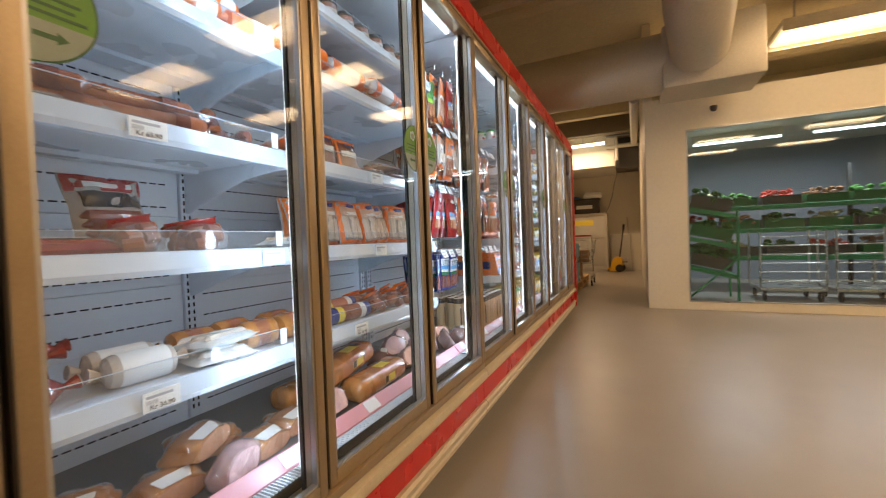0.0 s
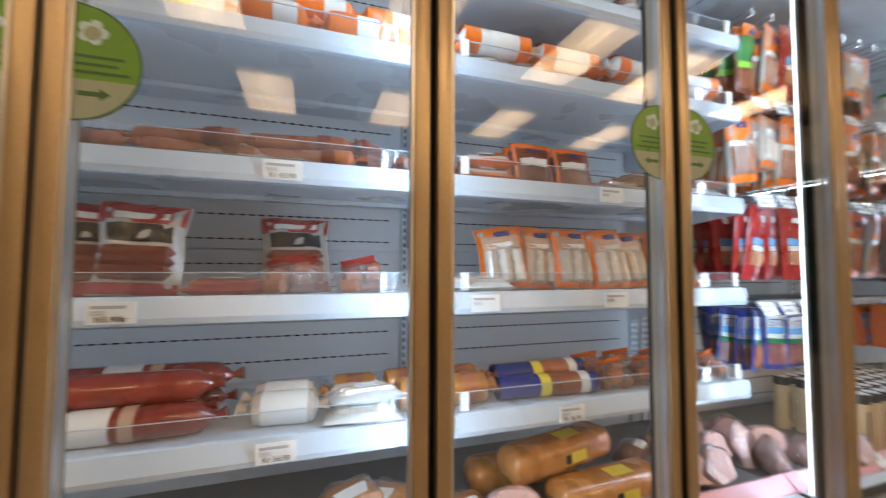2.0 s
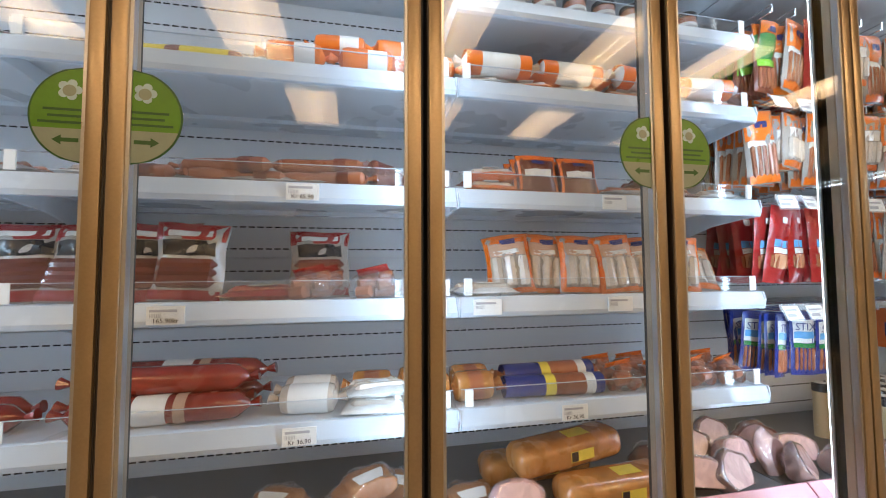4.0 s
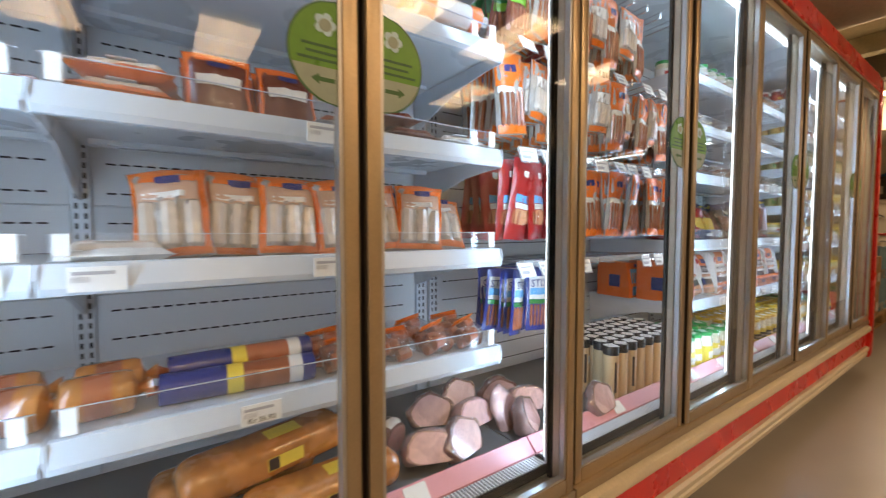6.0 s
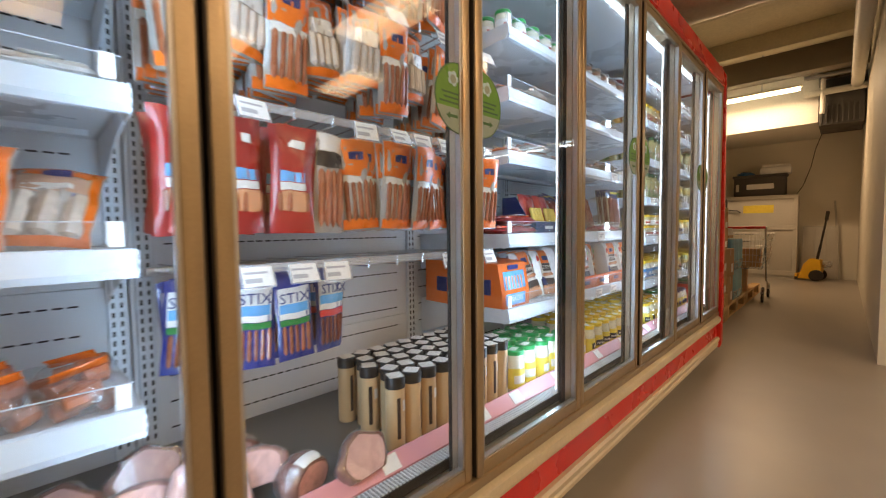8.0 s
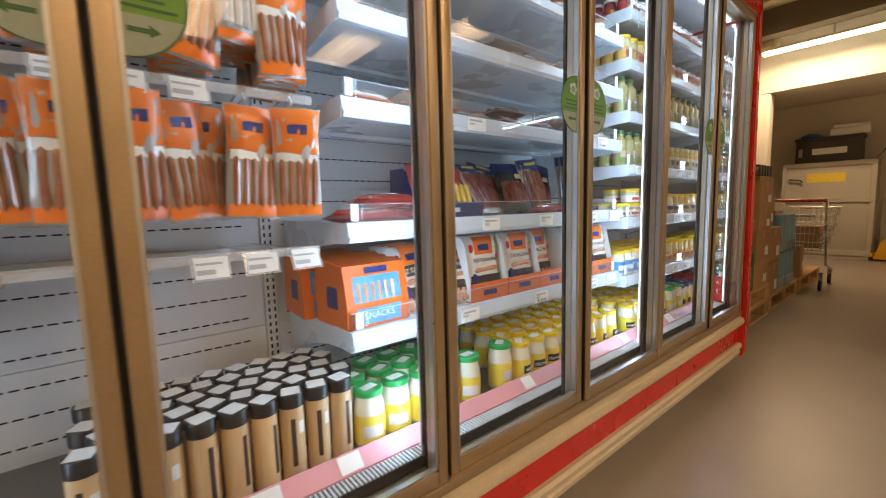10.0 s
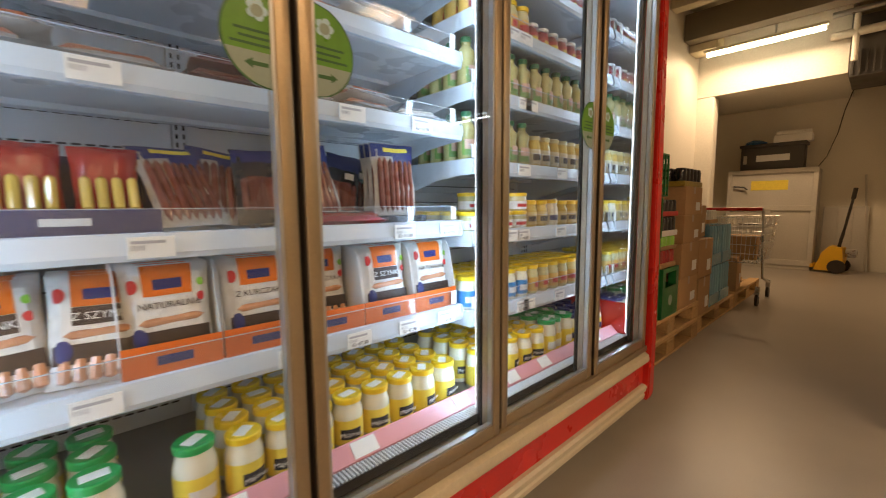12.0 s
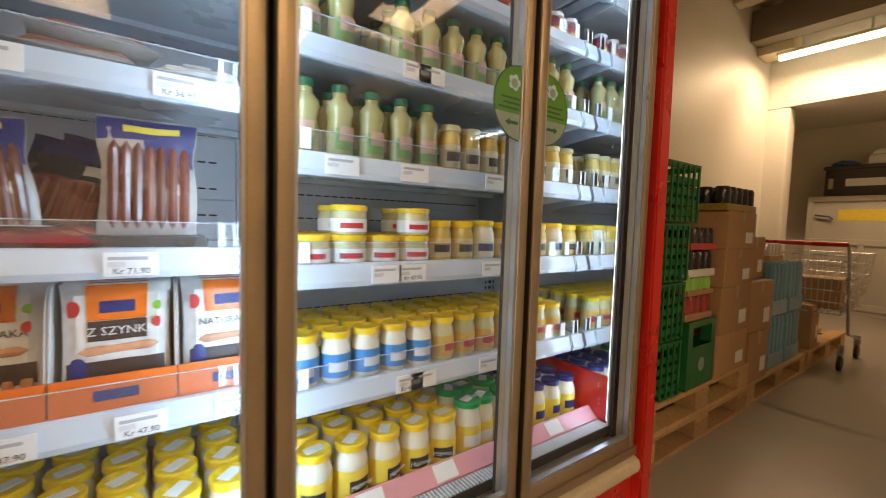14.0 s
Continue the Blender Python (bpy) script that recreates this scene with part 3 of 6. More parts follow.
LOAF = plastic("golden_meat_loaf", (0.46, 0.19, 0.05), 0.25, 0.12, 1.0, 40, 0.8, 0.35)
HAM = plastic("pink_ham", (0.55, 0.30, 0.28), 0.2, 0.3, 1.0, 40, 0.8, 0.3)
HAM_CUT = plastic("pale_pink_cut_ham", (0.68, 0.44, 0.42), 0.25, 0.1, 0.6, 50, 0.7, 0.2)
HAM_RIND = plastic("brown_ham_rind", (0.20, 0.08, 0.06), 0.25, 0.2, 1.0, 40, 0.8, 0.4)
KRAFT = mat("corrugated_cardboard", (0.42, 0.25, 0.12), 0.75, var=0.12, scale=4, fine=70, rand=0.1)
YELLOW = mat("yellow_lid", (0.85, 0.58, 0.02), 0.3, var=0.06, scale=20, bump=0.03, rand=0.06)
YELLOW_PAPER = mat("yellow_paper_label", (0.84, 0.66, 0.08), 0.45, var=0.08, scale=20, bump=0.03)
GREEN_LID = mat("green_lid", (0.02, 0.33, 0.08), 0.3, var=0.08, bump=0.03, rand=0.08)
BLUE_LID = mat("dark_blue_lid", (0.025, 0.03, 0.16), 0.3, bump=0.03)
WHITE_LID = mat("white_lid", (0.75, 0.75, 0.72), 0.35, bump=0.03)
BLACK_LID = mat("black_lid", (0.015, 0.015, 0.017), 0.35, bump=0.03)
MAYO = mat("mayonnaise_in_glass", (0.80, 0.77, 0.62), 0.16, var=0.04, scale=10, bump=0.02, coat=0.6, rand=0.03)
MUSTARD = mat("mustard_in_glass", (0.62, 0.44, 0.10), 0.16, var=0.06, scale=10, bump=0.02, coat=0.6, rand=0.08)
DRESSING = mat("dressing_in_glass", (0.62, 0.57, 0.30), 0.16, var=0.06, scale=10, bump=0.02, coat=0.6, rand=0.1)
HORSE = mat("red_relish_in_glass", (0.30, 0.02, 0.03), 0.16, bump=0.02, coat=0.6, rand=0.1)
TAN_TUBE = mat("tan_paper_tube", (0.70, 0.50, 0.28), 0.45, var=0.08, scale=14, rand=0.12)
ROSE = mat("rose_print", (0.55, 0.35, 0.25), 0.45, bump=0)
RED_PAPER = mat("red_paper_label", (0.55, 0.03, 0.03), 0.45, bump=0.03)
BLUE_PAPER = mat("blue_paper_label", (0.06, 0.27, 0.62), 0.4, bump=0.03)
NAVY = mat("navy_plate", (0.02, 0.03, 0.16), 0.4, bump=0)


def swell(u, v, w, h, d):
    """Half thickness of a filled pouch at (u, v), each from -1 to 1."""
    p, q = (14, 16) if w == 0.165 else (3, 5)
    k = max(0.0, (1 - abs(u) ** p) * (1 - abs(v) ** q)) ** 0.6
    crease = (0.05 if w == 0.165 else 0.20) * noise.noise(Vector((u * 3.1 + w * 40, v * 3.7 + h * 30, d * 50)))
    return d * 0.5 * k * (1 + crease * 2)


def wob(u, v, w, h):
    """How far the outline of a pouch wanders, as a share of its size."""
    return (0.008 if w == 0.165 else 0.034) * noise.noise(Vector((u * 1.6, v * 1.9, w * 90 + h * 70)))


def pouch(bm, w, h, d, nx=8, nz=10):
    def ring(side):
        rows = []
        for j in range(nz + 1):
            row = []
            for i in range(nx + 1):
                u, v = 2 * i / nx - 1, 2 * j / nz - 1
                edge = i in (0, nx) or j in (0, nz)
                if side < 0 and edge:
                    row.append(front[j][i])
                    continue
                x = 0.0 if edge else side * swell(u, v, w, h, d)
                k = wob(u, v, w, h)
                row.append(bm.verts.new((x, u * w / 2 * (1 - 0.07 * (1 - v * v)) + k * w, h / 2 + v * h / 2 + k * h * 0.6 * (v > -0.9))))
            rows.append(row)
        return rows
    front = ring(1)
    back = ring(-1)
    for g, flip in ((front, False), (back, True)):
        for j in range(nz):
            for i in range(nx):
                q = (g[j][i], g[j][i + 1], g[j + 1][i + 1], g[j + 1][i])
                bm.faces.new(q[::-1] if flip else q)
    return bm


def patch(bm, w, h, d, u0, u1, v0, v1, off=0.001, n=5):
    """A label that follows the front of a pouch."""
    g = []
    for j in range(n + 1):
        v = v0 + (v1 - v0) * j / n
        g.append([bm.verts.new((swell(u, v, w, h, d) + off, u * w / 2 * (1 - 0.07 * (1 - v * v)) + wob(u, v, w, h) * w, h / 2 + v * h / 2 + wob(u, v, w, h) * h * 0.6 * (v > -0.9))) for u in [u0 + (u1 - u0) * i / n for i in range(n + 1)]])
    for j in range(n):
        for i in range(n):
            bm.faces.new((g[j][i], g[j][i + 1], g[j + 1][i + 1], g[j + 1][i]))
    return bm


def pack(name, label, category, group, w, h, d, film, layers, links=None, words=None):
    """A filled pouch standing on z = 0 and facing +x, with printed fields and the sausages showing through."""
    t = thing(name, label, category, group)
    part("film", pouch(B(), w, h, d), film, t)
    for i, (nm, m, u0, u1, v0, v1) in enumerate(layers):
        bm = patch(B(), w, h, d, u0, u1, v0, v1, 0.0011 + 0.0007 * i)
        if nm == "badge":
            cy, cz, ry, rz = (u0 + u1) * w / 4, h / 2 + (v0 + v1) * h / 4, (u1 - u0) * w / 4, (v1 - v0) * h / 4
            for p in bm.verts:
                a, b = max(-1, min(1, (p.co.y - cy) / ry)), max(-1, min(1, (p.co.z - cz) / rz))
                p.co.y, p.co.z = cy + ry * a * math.sqrt(1 - b * b / 2), cz + rz * b * math.sqrt(1 - a * a / 2)
        part(nm, bm, m, t)
    if links:
        n, r, v0, v1, m, across = links
        for i in range(n):
            c = (i + 0.5) / n * 2 - 1
            bm = B()
            if across:
                v = v0 + (v1 - v0) * (i + 0.5) / n
                capsule(bm, (swell(0, v, w, h, d) * 0.75, -w * 0.40, h / 2 + v * h / 2), (swell(0, v, w, h, d) * 0.75, w * 0.40, h / 2 + v * h / 2 + 0.003), r, 8)
            else:
                u = c * 0.8
                capsule(bm, (swell(u, 0, w, h, d) * 0.8, u * w / 2, h / 2 + v0 * h / 2), (swell(u, 0, w, h, d) * 0.8, u * w / 2 + 0.002, h / 2 + v1 * h / 2), r, 8)
            part("sausage", bm, m, t)
    if words:
        text, size, m, v = words
        lettering("print", text, size, m, t, Matrix.Translation((swell(0, v, w, h, d) + 0.006, 0, h / 2 + v * h / 2)) @ FACE_X)
    return t


def jar(name, label, group, r, h, fill, lid, paper, lid_h=0.016, neck=0.86, waist=1.0, art=None, word="", span=115, top=0.66):
    t = thing(name, label, "jar", group)
    z = h - lid_h
    prof = [(0, 0), (r * 0.9, 0.0), (r, 0.006), (r, z * 0.40), (r * waist, z * 0.55), (r, z * 0.72), (r * 0.97, z * 0.80), (r * neck, z * 0.92), (r * neck, z), (0, z)]
    part("jar_body", lathe(B(), prof, 18), fill, t, "filled glass body")
    part("lid", lathe(B(), [(r * neck, z - 0.001), (r * neck + 0.003, z - 0.0005), (r * neck + 0.003, h - 0.003), (r * neck + 0.001, h - 0.0006), (r * neck - 0.004, h), (r * neck - 0.007, h - 0.0015), (0, h - 0.0015)], 20), lid, t, "screw lid")
    lab = part("label", arc_sheet(B(), r + 0.0006, z * 0.12, z * top, -span, span, 14), paper, t, "printed paper label")
    if art:
        part("print_line", arc_sheet(B(), r + 0.0012, z * 0.26, z * 0.48, -38, 38, 8), art, lab, "printed field")
    if word:
        lettering("print", word, r * 0.42, PAPER, lab, Matrix.Translation((r + 0.0016, 0, z * 0.37)) @ FACE_X)
    return t


def put(t, x, y, z, rz=0.0, rx=0.0, ry=0.0):
    c = copy_thing(t, pose(x - (0.018 if z < 0.42 else 0), y, z, rx, ry, rz))
    return c


MASTERS = []


def master(t):
    MASTERS.append(t)
    return t


def drop_masters():
    for t in MASTERS:
        for o in (*t.children_recursive, t):
            bpy.data.objects.remove(o)


R = random.Random(11)
rnd = R.uniform

# pouches
kab_orange = master(pack("sausage_pack", "orange hanging pack of thin smoked sausages", "sausage pack", "hanging sausage packs", 0.108, 0.245, 0.034, GREY_FILM,
    [("header", ORANGE, -0.97, 0.97, 0.18, 0.97), ("label", WHITE_FILM, -0.9, 0.9, 0.02, 0.17), ("brand_plate", NAVY, -0.4, 0.4, 0.52, 0.68), ("footer", ORANGE, -0.97, 0.97, -0.97, -0.76)], (5, 0.0075, -0.82, 0.12, SAUSAGE, False)))
kab_red = master(pack("sausage_pack", "red hanging pack of thin smoked sausages", "sausage pack", "hanging sausage packs", 0.10, 0.25, 0.026, RED_FILM,
    [("label", SKY, -0.6, 0.6, -0.05, 0.14), ("label", WHITE_FILM, -0.6, 0.6, -0.22, -0.07), ("window", WIENER, -0.55, 0.55, -0.62, -0.24), ("brand_plate", WHITE_FILM, -0.25, 0.25, 0.55, 0.7)], (4, 0.007, -0.62, -0.24, SAUSAGE, False)))
kab_grey = master(pack("sausage_pack", "clear hanging pack of long sausages with white header", "sausage pack", "hanging sausage packs", 0.085, 0.25, 0.03, GREY_FILM,
    [("header", WHITE_FILM, -0.97, 0.97, 0.62, 0.97), ("label", BLACK_FILM, -0.9, 0.9, 0.3, 0.6)], (4, 0.009, -0.9, 0.3, SAUSAGE, False)))
stix_blue = master(pack("snack_pack", "blue and white hanging pack of meat sticks", "snack pack", "hanging meat stick packs", 0.085, 0.20, 0.016, BLUE_FILM,
    [("header", WHITE_FILM, -0.85, 0.85, 0.05, 0.78), ("label", SKY, -0.8, 0.8, 0.2, 0.42), ("label", GREEN_FILM, -0.85, 0.85, -0.1, 0.04)], (5, 0.005, -0.85, -0.1, SAUSAGE, False), ("STIX", 0.034, NAVY, 0.56)))
stix_red = master(pack("snack_pack", "dark blue and red hanging pack of meat sticks", "snack pack", "hanging meat stick packs", 0.085, 0.20, 0.016, BLUE_FILM,
    [("header", WHITE_FILM, -0.85, 0.85, 0.05, 0.78), ("label", SKY, -0.8, 0.8, 0.2, 0.42), ("label", RED_PAPER, -0.85, 0.85, -0.12, 0.04)], (5, 0.005, -0.85, -0.12, SAUSAGE_DARK, False), ("STIX", 0.034, NAVY, 0.56)))
kab_green = master(pack("sausage_pack", "green and orange hanging pack of thin sausages", "sausage pack", "hanging sausage packs", 0.075, 0.25, 0.026, SAUSAGE_DARK,
    [("header", ORANGE, -0.97, 0.97, 0.62, 0.97), ("brand_plate", NAVY, -0.5, 0.5, 0.66, 0.82), ("label", GREEN_FILM, -0.97, 0.97, -0.1, 0.6), ("label", LIME, -0.9, 0.9, -0.3, -0.1)], (4, 0.007, -0.92, -0.3, SAUSAGE, False)))
kab_fat = master(pack("sausage_pack", "orange hanging pack of short pale sausages", "sausage pack", "hanging sausage packs", 0.10, 0.19, 0.04, GREY_FILM,
    [("header", ORANGE, -0.97, 0.97, 0.45, 0.97), ("label", WHITE_FILM, -0.7, 0.7, 0.05, 0.42), ("footer", ORANGE, -0.97, 0.97, -0.97, -0.78)], (4, 0.011, -0.75, 0.1, WHITE_SAUSAGE, False)))
white_pack = master(pack("sausage_pack", "clear orange-edged pack of white sausages on a shelf", "sausage pack", "packs of white sausages", 0.14, 0.182, 0.06, GREY_FILM,
    [("header", ORANGE, -0.97, 0.97, 0.66, 0.97), ("border", ORANGE, -0.98, -0.80, -0.9, 0.7), ("border", ORANGE, 0.80, 0.98, -0.9, 0.7), ("label", ROSE, -0.78, 0.78, 0.22, 0.64), ("label", WHITE_FILM, -0.6, 0.6, 0.28, 0.42), ("brand_plate", NAVY, -0.35, 0.35, 0.6, 0.76), ("footer", ORANGE, -0.97, 0.97, -0.97, -0.82), ("badge", NAVY, 0.45, 0.72, -0.02, 0.2)], (3, 0.0175, -0.85, 0.3, WHITE_SAUSAGE, False)))
brown_pack = master(pack("meat_pack", "orange-edged standing pack of dark smoked meat", "meat pack", "standing smoked meat packs", 0.125, 0.135, 0.03, SAUSAGE_DARK,
    [("header", ORANGE, -0.97, 0.97, 0.7, 0.97), ("border", ORANGE, -0.97, -0.85, -0.9, 0.72), ("border", ORANGE, 0.85, 0.97, -0.9, 0.72), ("label", WHITE_FILM, -0.7, 0.7, -0.1, 0.25), ("brand_plate", NAVY, -0.35, 0.35, 0.5, 0.66), ("footer", ORANGE, -0.97, 0.97, -0.97, -0.8)]))
red_bag = master(pack("sausage_bag", "grey clear bag of sausages with red header", "sausage bag", "red-topped sausage bags", 0.17, 0.20, 0.05, GREY_FILM,
    [("header", RED_FILM, -0.97, 0.97, 0.52, 0.97), ("label", BLACK_FILM, -0.75, 0.75, 0.1, 0.5), ("label", WHITE_FILM, -0.6, 0.6, 0.6, 0.75), ("footer", RED_FILM, -0.97, 0.97, -0.97, -0.74)], (3, 0.017, -0.65, 0.0, SAUSAGE_DARK, True)))
dark_pack = master(pack("sausage_pack", "clear pack of seven dry sausages with navy header", "sausage pack", "navy-topped dry sausage packs", 0.155, 0.215, 0.024, GREY_FILM,
    [("header", NAVY, -0.97, 0.97, 0.62, 0.97), ("label", NAVY, -0.1, 0.97, 0.2, 0.62), ("label", WHITE_FILM, 0.45, 0.7, -0.3, -0.1), ("label", YELLOW_PAPER, -0.5, 0.6, 0.74, 0.86)], (7, 0.0092, -0.9, 0.6, SAUSAGE_DARK, False)))

black_pack = master(pack("sausage_pack", "black foil pack of dry sausages with navy header", "sausage pack", "navy-topped dry sausage packs", 0.150, 0.205, 0.024, BLACK_FILM,
    [("header", NAVY, -0.97, 0.97, 0.6, 0.97), ("window", SAUSAGE_DARK, -0.6, 0.6, -0.7, 0.2), ("label", WHITE_FILM, 0.3, 0.7, 0.3, 0.5)], (6, 0.0085, -0.7, 0.2, SAUSAGE_DARK, False)))


def display_tray(title, label):
    """A low orange tray with a tall white back that holds two sausage packs."""
    t = thing("display_tray", label, "display tray", "orange display trays")
    bm = B()
    box(bm, -0.17, 0.0, -0.089, 0.089, 0.0, 0.004)
    box(bm, -0.003, 0.0, -0.089, 0.089, 0.004, 0.062)
    part("front_card", bm, ORANGE_CARD, t, "orange printed card", smooth=False)
    bm = B()
    for s in (-1, 1):
        extrude = [(-0.17, 0.004), (-0.004, 0.004), (-0.004, 0.07), (-0.03, 0.19), (-0.05, 0.215), (-0.17, 0.225)]
        extrude_y(bm, extrude, s * 0.088 - 0.001, s * 0.088 + 0.001)
    box(bm, -0.172, -0.169, -0.087, 0.087, 0.004, 0.22)
    part("side_card", bm, WHITE_CARD, t, "white card sides", smooth=False)
    part("brand_plate", box(B(), 0.0002, 0.0012, -0.032, 0.032, 0.018, 0.037, 0.0004, 1), NAVY, t, "dark blue plate")
    return t


def wiener_pack(title, tone, label):
    t = pack("wiener_pack", label, "sausage pack", "packs of wieners in trays", 0.165, 0.215, 0.04, WHITE_FILM,
        [("header", ORANGE, -0.55, 0.55, 0.38, 0.97), ("brand_plate", NAVY, -0.32, 0.32, 0.5, 0.7), ("label", tone, -0.55, 0.55, 0.04, 0.37), ("label", DARK_PRINT, -0.9, 0.9, -0.62, -0.28), ("badge", NAVY, -0.85, -0.5, -0.58, -0.2), ("badge", RED_PAPER, -0.88, -0.62, 0.45, 0.72), ("badge", RED_PAPER, 0.6, 0.82, 0.2, 0.38), ("badge", LIME, 0.62, 0.82, 0.5, 0.66)], (6, 0.0105, -0.95, -0.5, WIENER, False))
    bm = B()
    capsule(bm, (0.0235, -0.055, 0.094), (0.0235, 0.06, 0.099), 0.008, 8, 0.006)
    part("print_sausage", bm, WIENER, t, "printed sausage")
    if title:
        lettering("print", title, 0.021 if len(title) < 9 else 0.0185, PAPER if tone is DARK_PRINT else DARK_PRINT, t, Matrix.Translation((0.0245, 0.002, 0.128)) @ FACE_X)
    return t


tray = master(display_tray("", "open orange display tray with white sides"))
wiener_a = master(wiener_pack("Z SZYNKI", DARK_PRINT, "white and orange pack of ham wieners"))
wiener_b = master(wiener_pack("Z KURCZAKA", WHITE_FILM, "white and orange pack of chicken wieners"))
wiener_c = master(wiener_pack("NATURALNIE", WHITE_FILM, "white and orange pack of natural wieners"))

# jars
mayo = master(jar("mayonnaise_jar", "glass mayonnaise jar with yellow lid and yellow label", "yellow mayonnaise jars", 0.041, 0.142, MAYO, YELLOW, YELLOW_PAPER, art=INK, word="Majonez"))
mayo_green = master(jar("mayonnaise_jar", "tall mayonnaise jar with green lid and yellow label", "green-lidded mayonnaise jars", 0.042, 0.158, MAYO, GREEN_LID, YELLOW_PAPER, art=WHITE_FILM, waist=0.97))
mayo_blue = master(jar("mayonnaise_jar", "pale mayonnaise jar with dark blue lid", "blue-lidded mayonnaise jars", 0.036, 0.138, MAYO, BLUE_LID, YELLOW_PAPER, art=NAVY, neck=0.78))
jar_blue = master(jar("mayonnaise_jar", "small mayonnaise jar with blue label and yellow lid", "blue-labelled jars", 0.035, 0.118, MAYO, YELLOW, BLUE_PAPER, art=PAPER))
jar_gold = master(jar("mustard_jar", "small jar with golden label and yellow lid", "golden-labelled jars", 0.034, 0.118, DRESSING, YELLOW, mat("golden_paper", (0.70, 0.42, 0.10), 0.45), art=RED_PAPER))
tub = master(jar("relish_jar", "low wide jar with white label and yellow lid", "low wide jars", 0.042, 0.068, DRESSING, YELLOW, PAPER, 0.013, 0.95, art=RED_PAPER))
jar_plain = master(jar("mustard_jar", "mustard jar with dark label band and yellow lid", "mustard jars", 0.035, 0.108, MUSTARD, YELLOW, mat("straw_paper", (0.66, 0.52, 0.22), 0.45), art=DARK_PRINT))
jar_cream = master(jar("horseradish_jar", "cream horseradish jar with yellow lid", "mustard jars", 0.037, 0.112, MAYO, YELLOW, mat("cream_paper", (0.72, 0.68, 0.50), 0.45), art=NAVY))
bottle = master(jar("dressing_bottle", "waisted salad dressing bottle with green cap", "dressing bottles", 0.031, 0.165, mat("herb_dressing_in_glass", (0.46, 0.42, 0.17), 0.14, var=0.15, scale=30, bump=0.02, coat=0.7, rand=0.15), mat("dark_green_cap", (0.015, 0.13, 0.05), 0.35, bump=0.03), mat("dull_green_paper", (0.16, 0.30, 0.06), 0.45), 0.018, 0.52, 0.84, art=ROSE, span=55, top=0.45))
jar_tall = master(jar("mustard_jar", "tall slim jar of mustard with pale label", "slim mustard jars", 0.029, 0.125, MUSTARD, mat("straw_lid", (0.55, 0.50, 0.25), 0.4), mat("pale_paper", (0.66, 0.58, 0.36), 0.45), art=DARK_PRINT))
jar_red = master(jar("relish_jar", "small red relish jar with white lid", "small red jars", 0.027, 0.082, HORSE, WHITE_LID, RED_PAPER, 0.012, 0.9, art=YELLOW_PAPER))
jar_dark = master(jar("spread_jar", "small jar with dark lid and pale label", "small dark-lidded jars", 0.034, 0.075, SAUSAGE, BLACK_LID, PAPER, 0.014, 0.95, art=GREY_INK))
jar_mini = master(jar("relish_jar", "small white jar with green lid", "small green-lidded jars", 0.032, 0.085, MAYO, GREEN_LID, PAPER, 0.014, 0.9, art=RED_PAPER))


for t, r, h in ((mayo, 0.041, 0.142), (mayo_green, 0.042, 0.158)):
    ob = part("seal", box(B(), -0.013, 0.013, -0.022, 0.022, h - 0.0014, h - 0.0004), PAPER, t, "white paper price sticker", smooth=False)
    ob.rotation_euler[2] = 0.5


def snack_tube():
    t = thing("snack_tube", "tan paper tube with black lid and white seal", "snack tube", "tan snack tubes")
    part("tube", lathe(B(), [(0, 0), (0.027, 0), (0.0275, 0.003), (0.0275, 0.175), (0, 0.175)], 18), TAN_TUBE, t, "tan printed tube")
    part("lid", lathe(B(), [(0.0278, 0.174), (0.0290, 0.1745), (0.0290, 0.203), (0.027, 0.206), (0, 0.206)], 18), BLACK_LID, t, "black lid")
    part("seal", box(B(), -0.021, 0.021, -0.021, 0.021, 0.2062, 0.2075, 0.0005, 1), PAPER, t, "white paper seal")
    bm = arc_sheet(B(), 0.0279, 0.035, 0.15, -8, 14, 4)
    part("print_line", bm, DARK_PRINT, t, "dark printed column")
    bm = arc_sheet(B(), 0.0279, 0.11, 0.14, 30, 62, 5)
    part("print_line", bm, PAPER, t, "pale printed mark")
    return t


tube_m = master(snack_tube())


def roll(name, label, group, L, r, body, bands, clips=True, bend=0.0):
    """A sausage lying along y on z = 0, with wrapped bands (y from, y to, material)."""
    t = thing(name, label, "sausage", group)
    part("casing", capsule(B(), (0, -L / 2, r), (0, L / 2, r), r, 14, bend, 8), body, t)
    for a, b, m in bands:
        bm = B()
        lathe(bm, [(r * 1.012, a), (r * 1.012, b)], 14, Matrix.Translation((0, 0, r)) @ pose(0, 0, 0, -90, 0, 0))
        part("label", bm, m, t)
    if clips:
        for s in (-1, 1):
            part("end_twist", rod(B(), (0, s * L * 0.49, r), (0, s * (L * 0.49 + 0.022), r * 1.1), r * 0.18, 8, r * 0.45), body, t, "twisted film end")
    return t


salami = master(roll("salami", "long red salami in clear film with white label", "red salamis", 0.40, 0.034, SALAMI, [(-0.05, 0.02, PAPER), (0.035, 0.06, ROSE)]))
salami_b = master(roll("salami", "long plain red salami in clear film", "red salamis", 0.40, 0.034, SALAMI, []))
chub = master(roll("sausage_chub", "bright orange plastic sausage chub with white label", "orange chubs", 0.15, 0.034, ORANGE, [(0.0, 0.05, PAPER)]))
blue_roll = master(roll("wrapped_sausage", "sausage half wrapped in blue film with yellow band", "blue-wrapped sausages", 0.29, 0.030, SAUSAGE, [(-0.145, -0.03, BLUE_FILM), (-0.03, 0.0, YELLOW_PAPER), (0.09, 0.118, PAPER), (0.118, 0.145, BLUE_FILM)]))
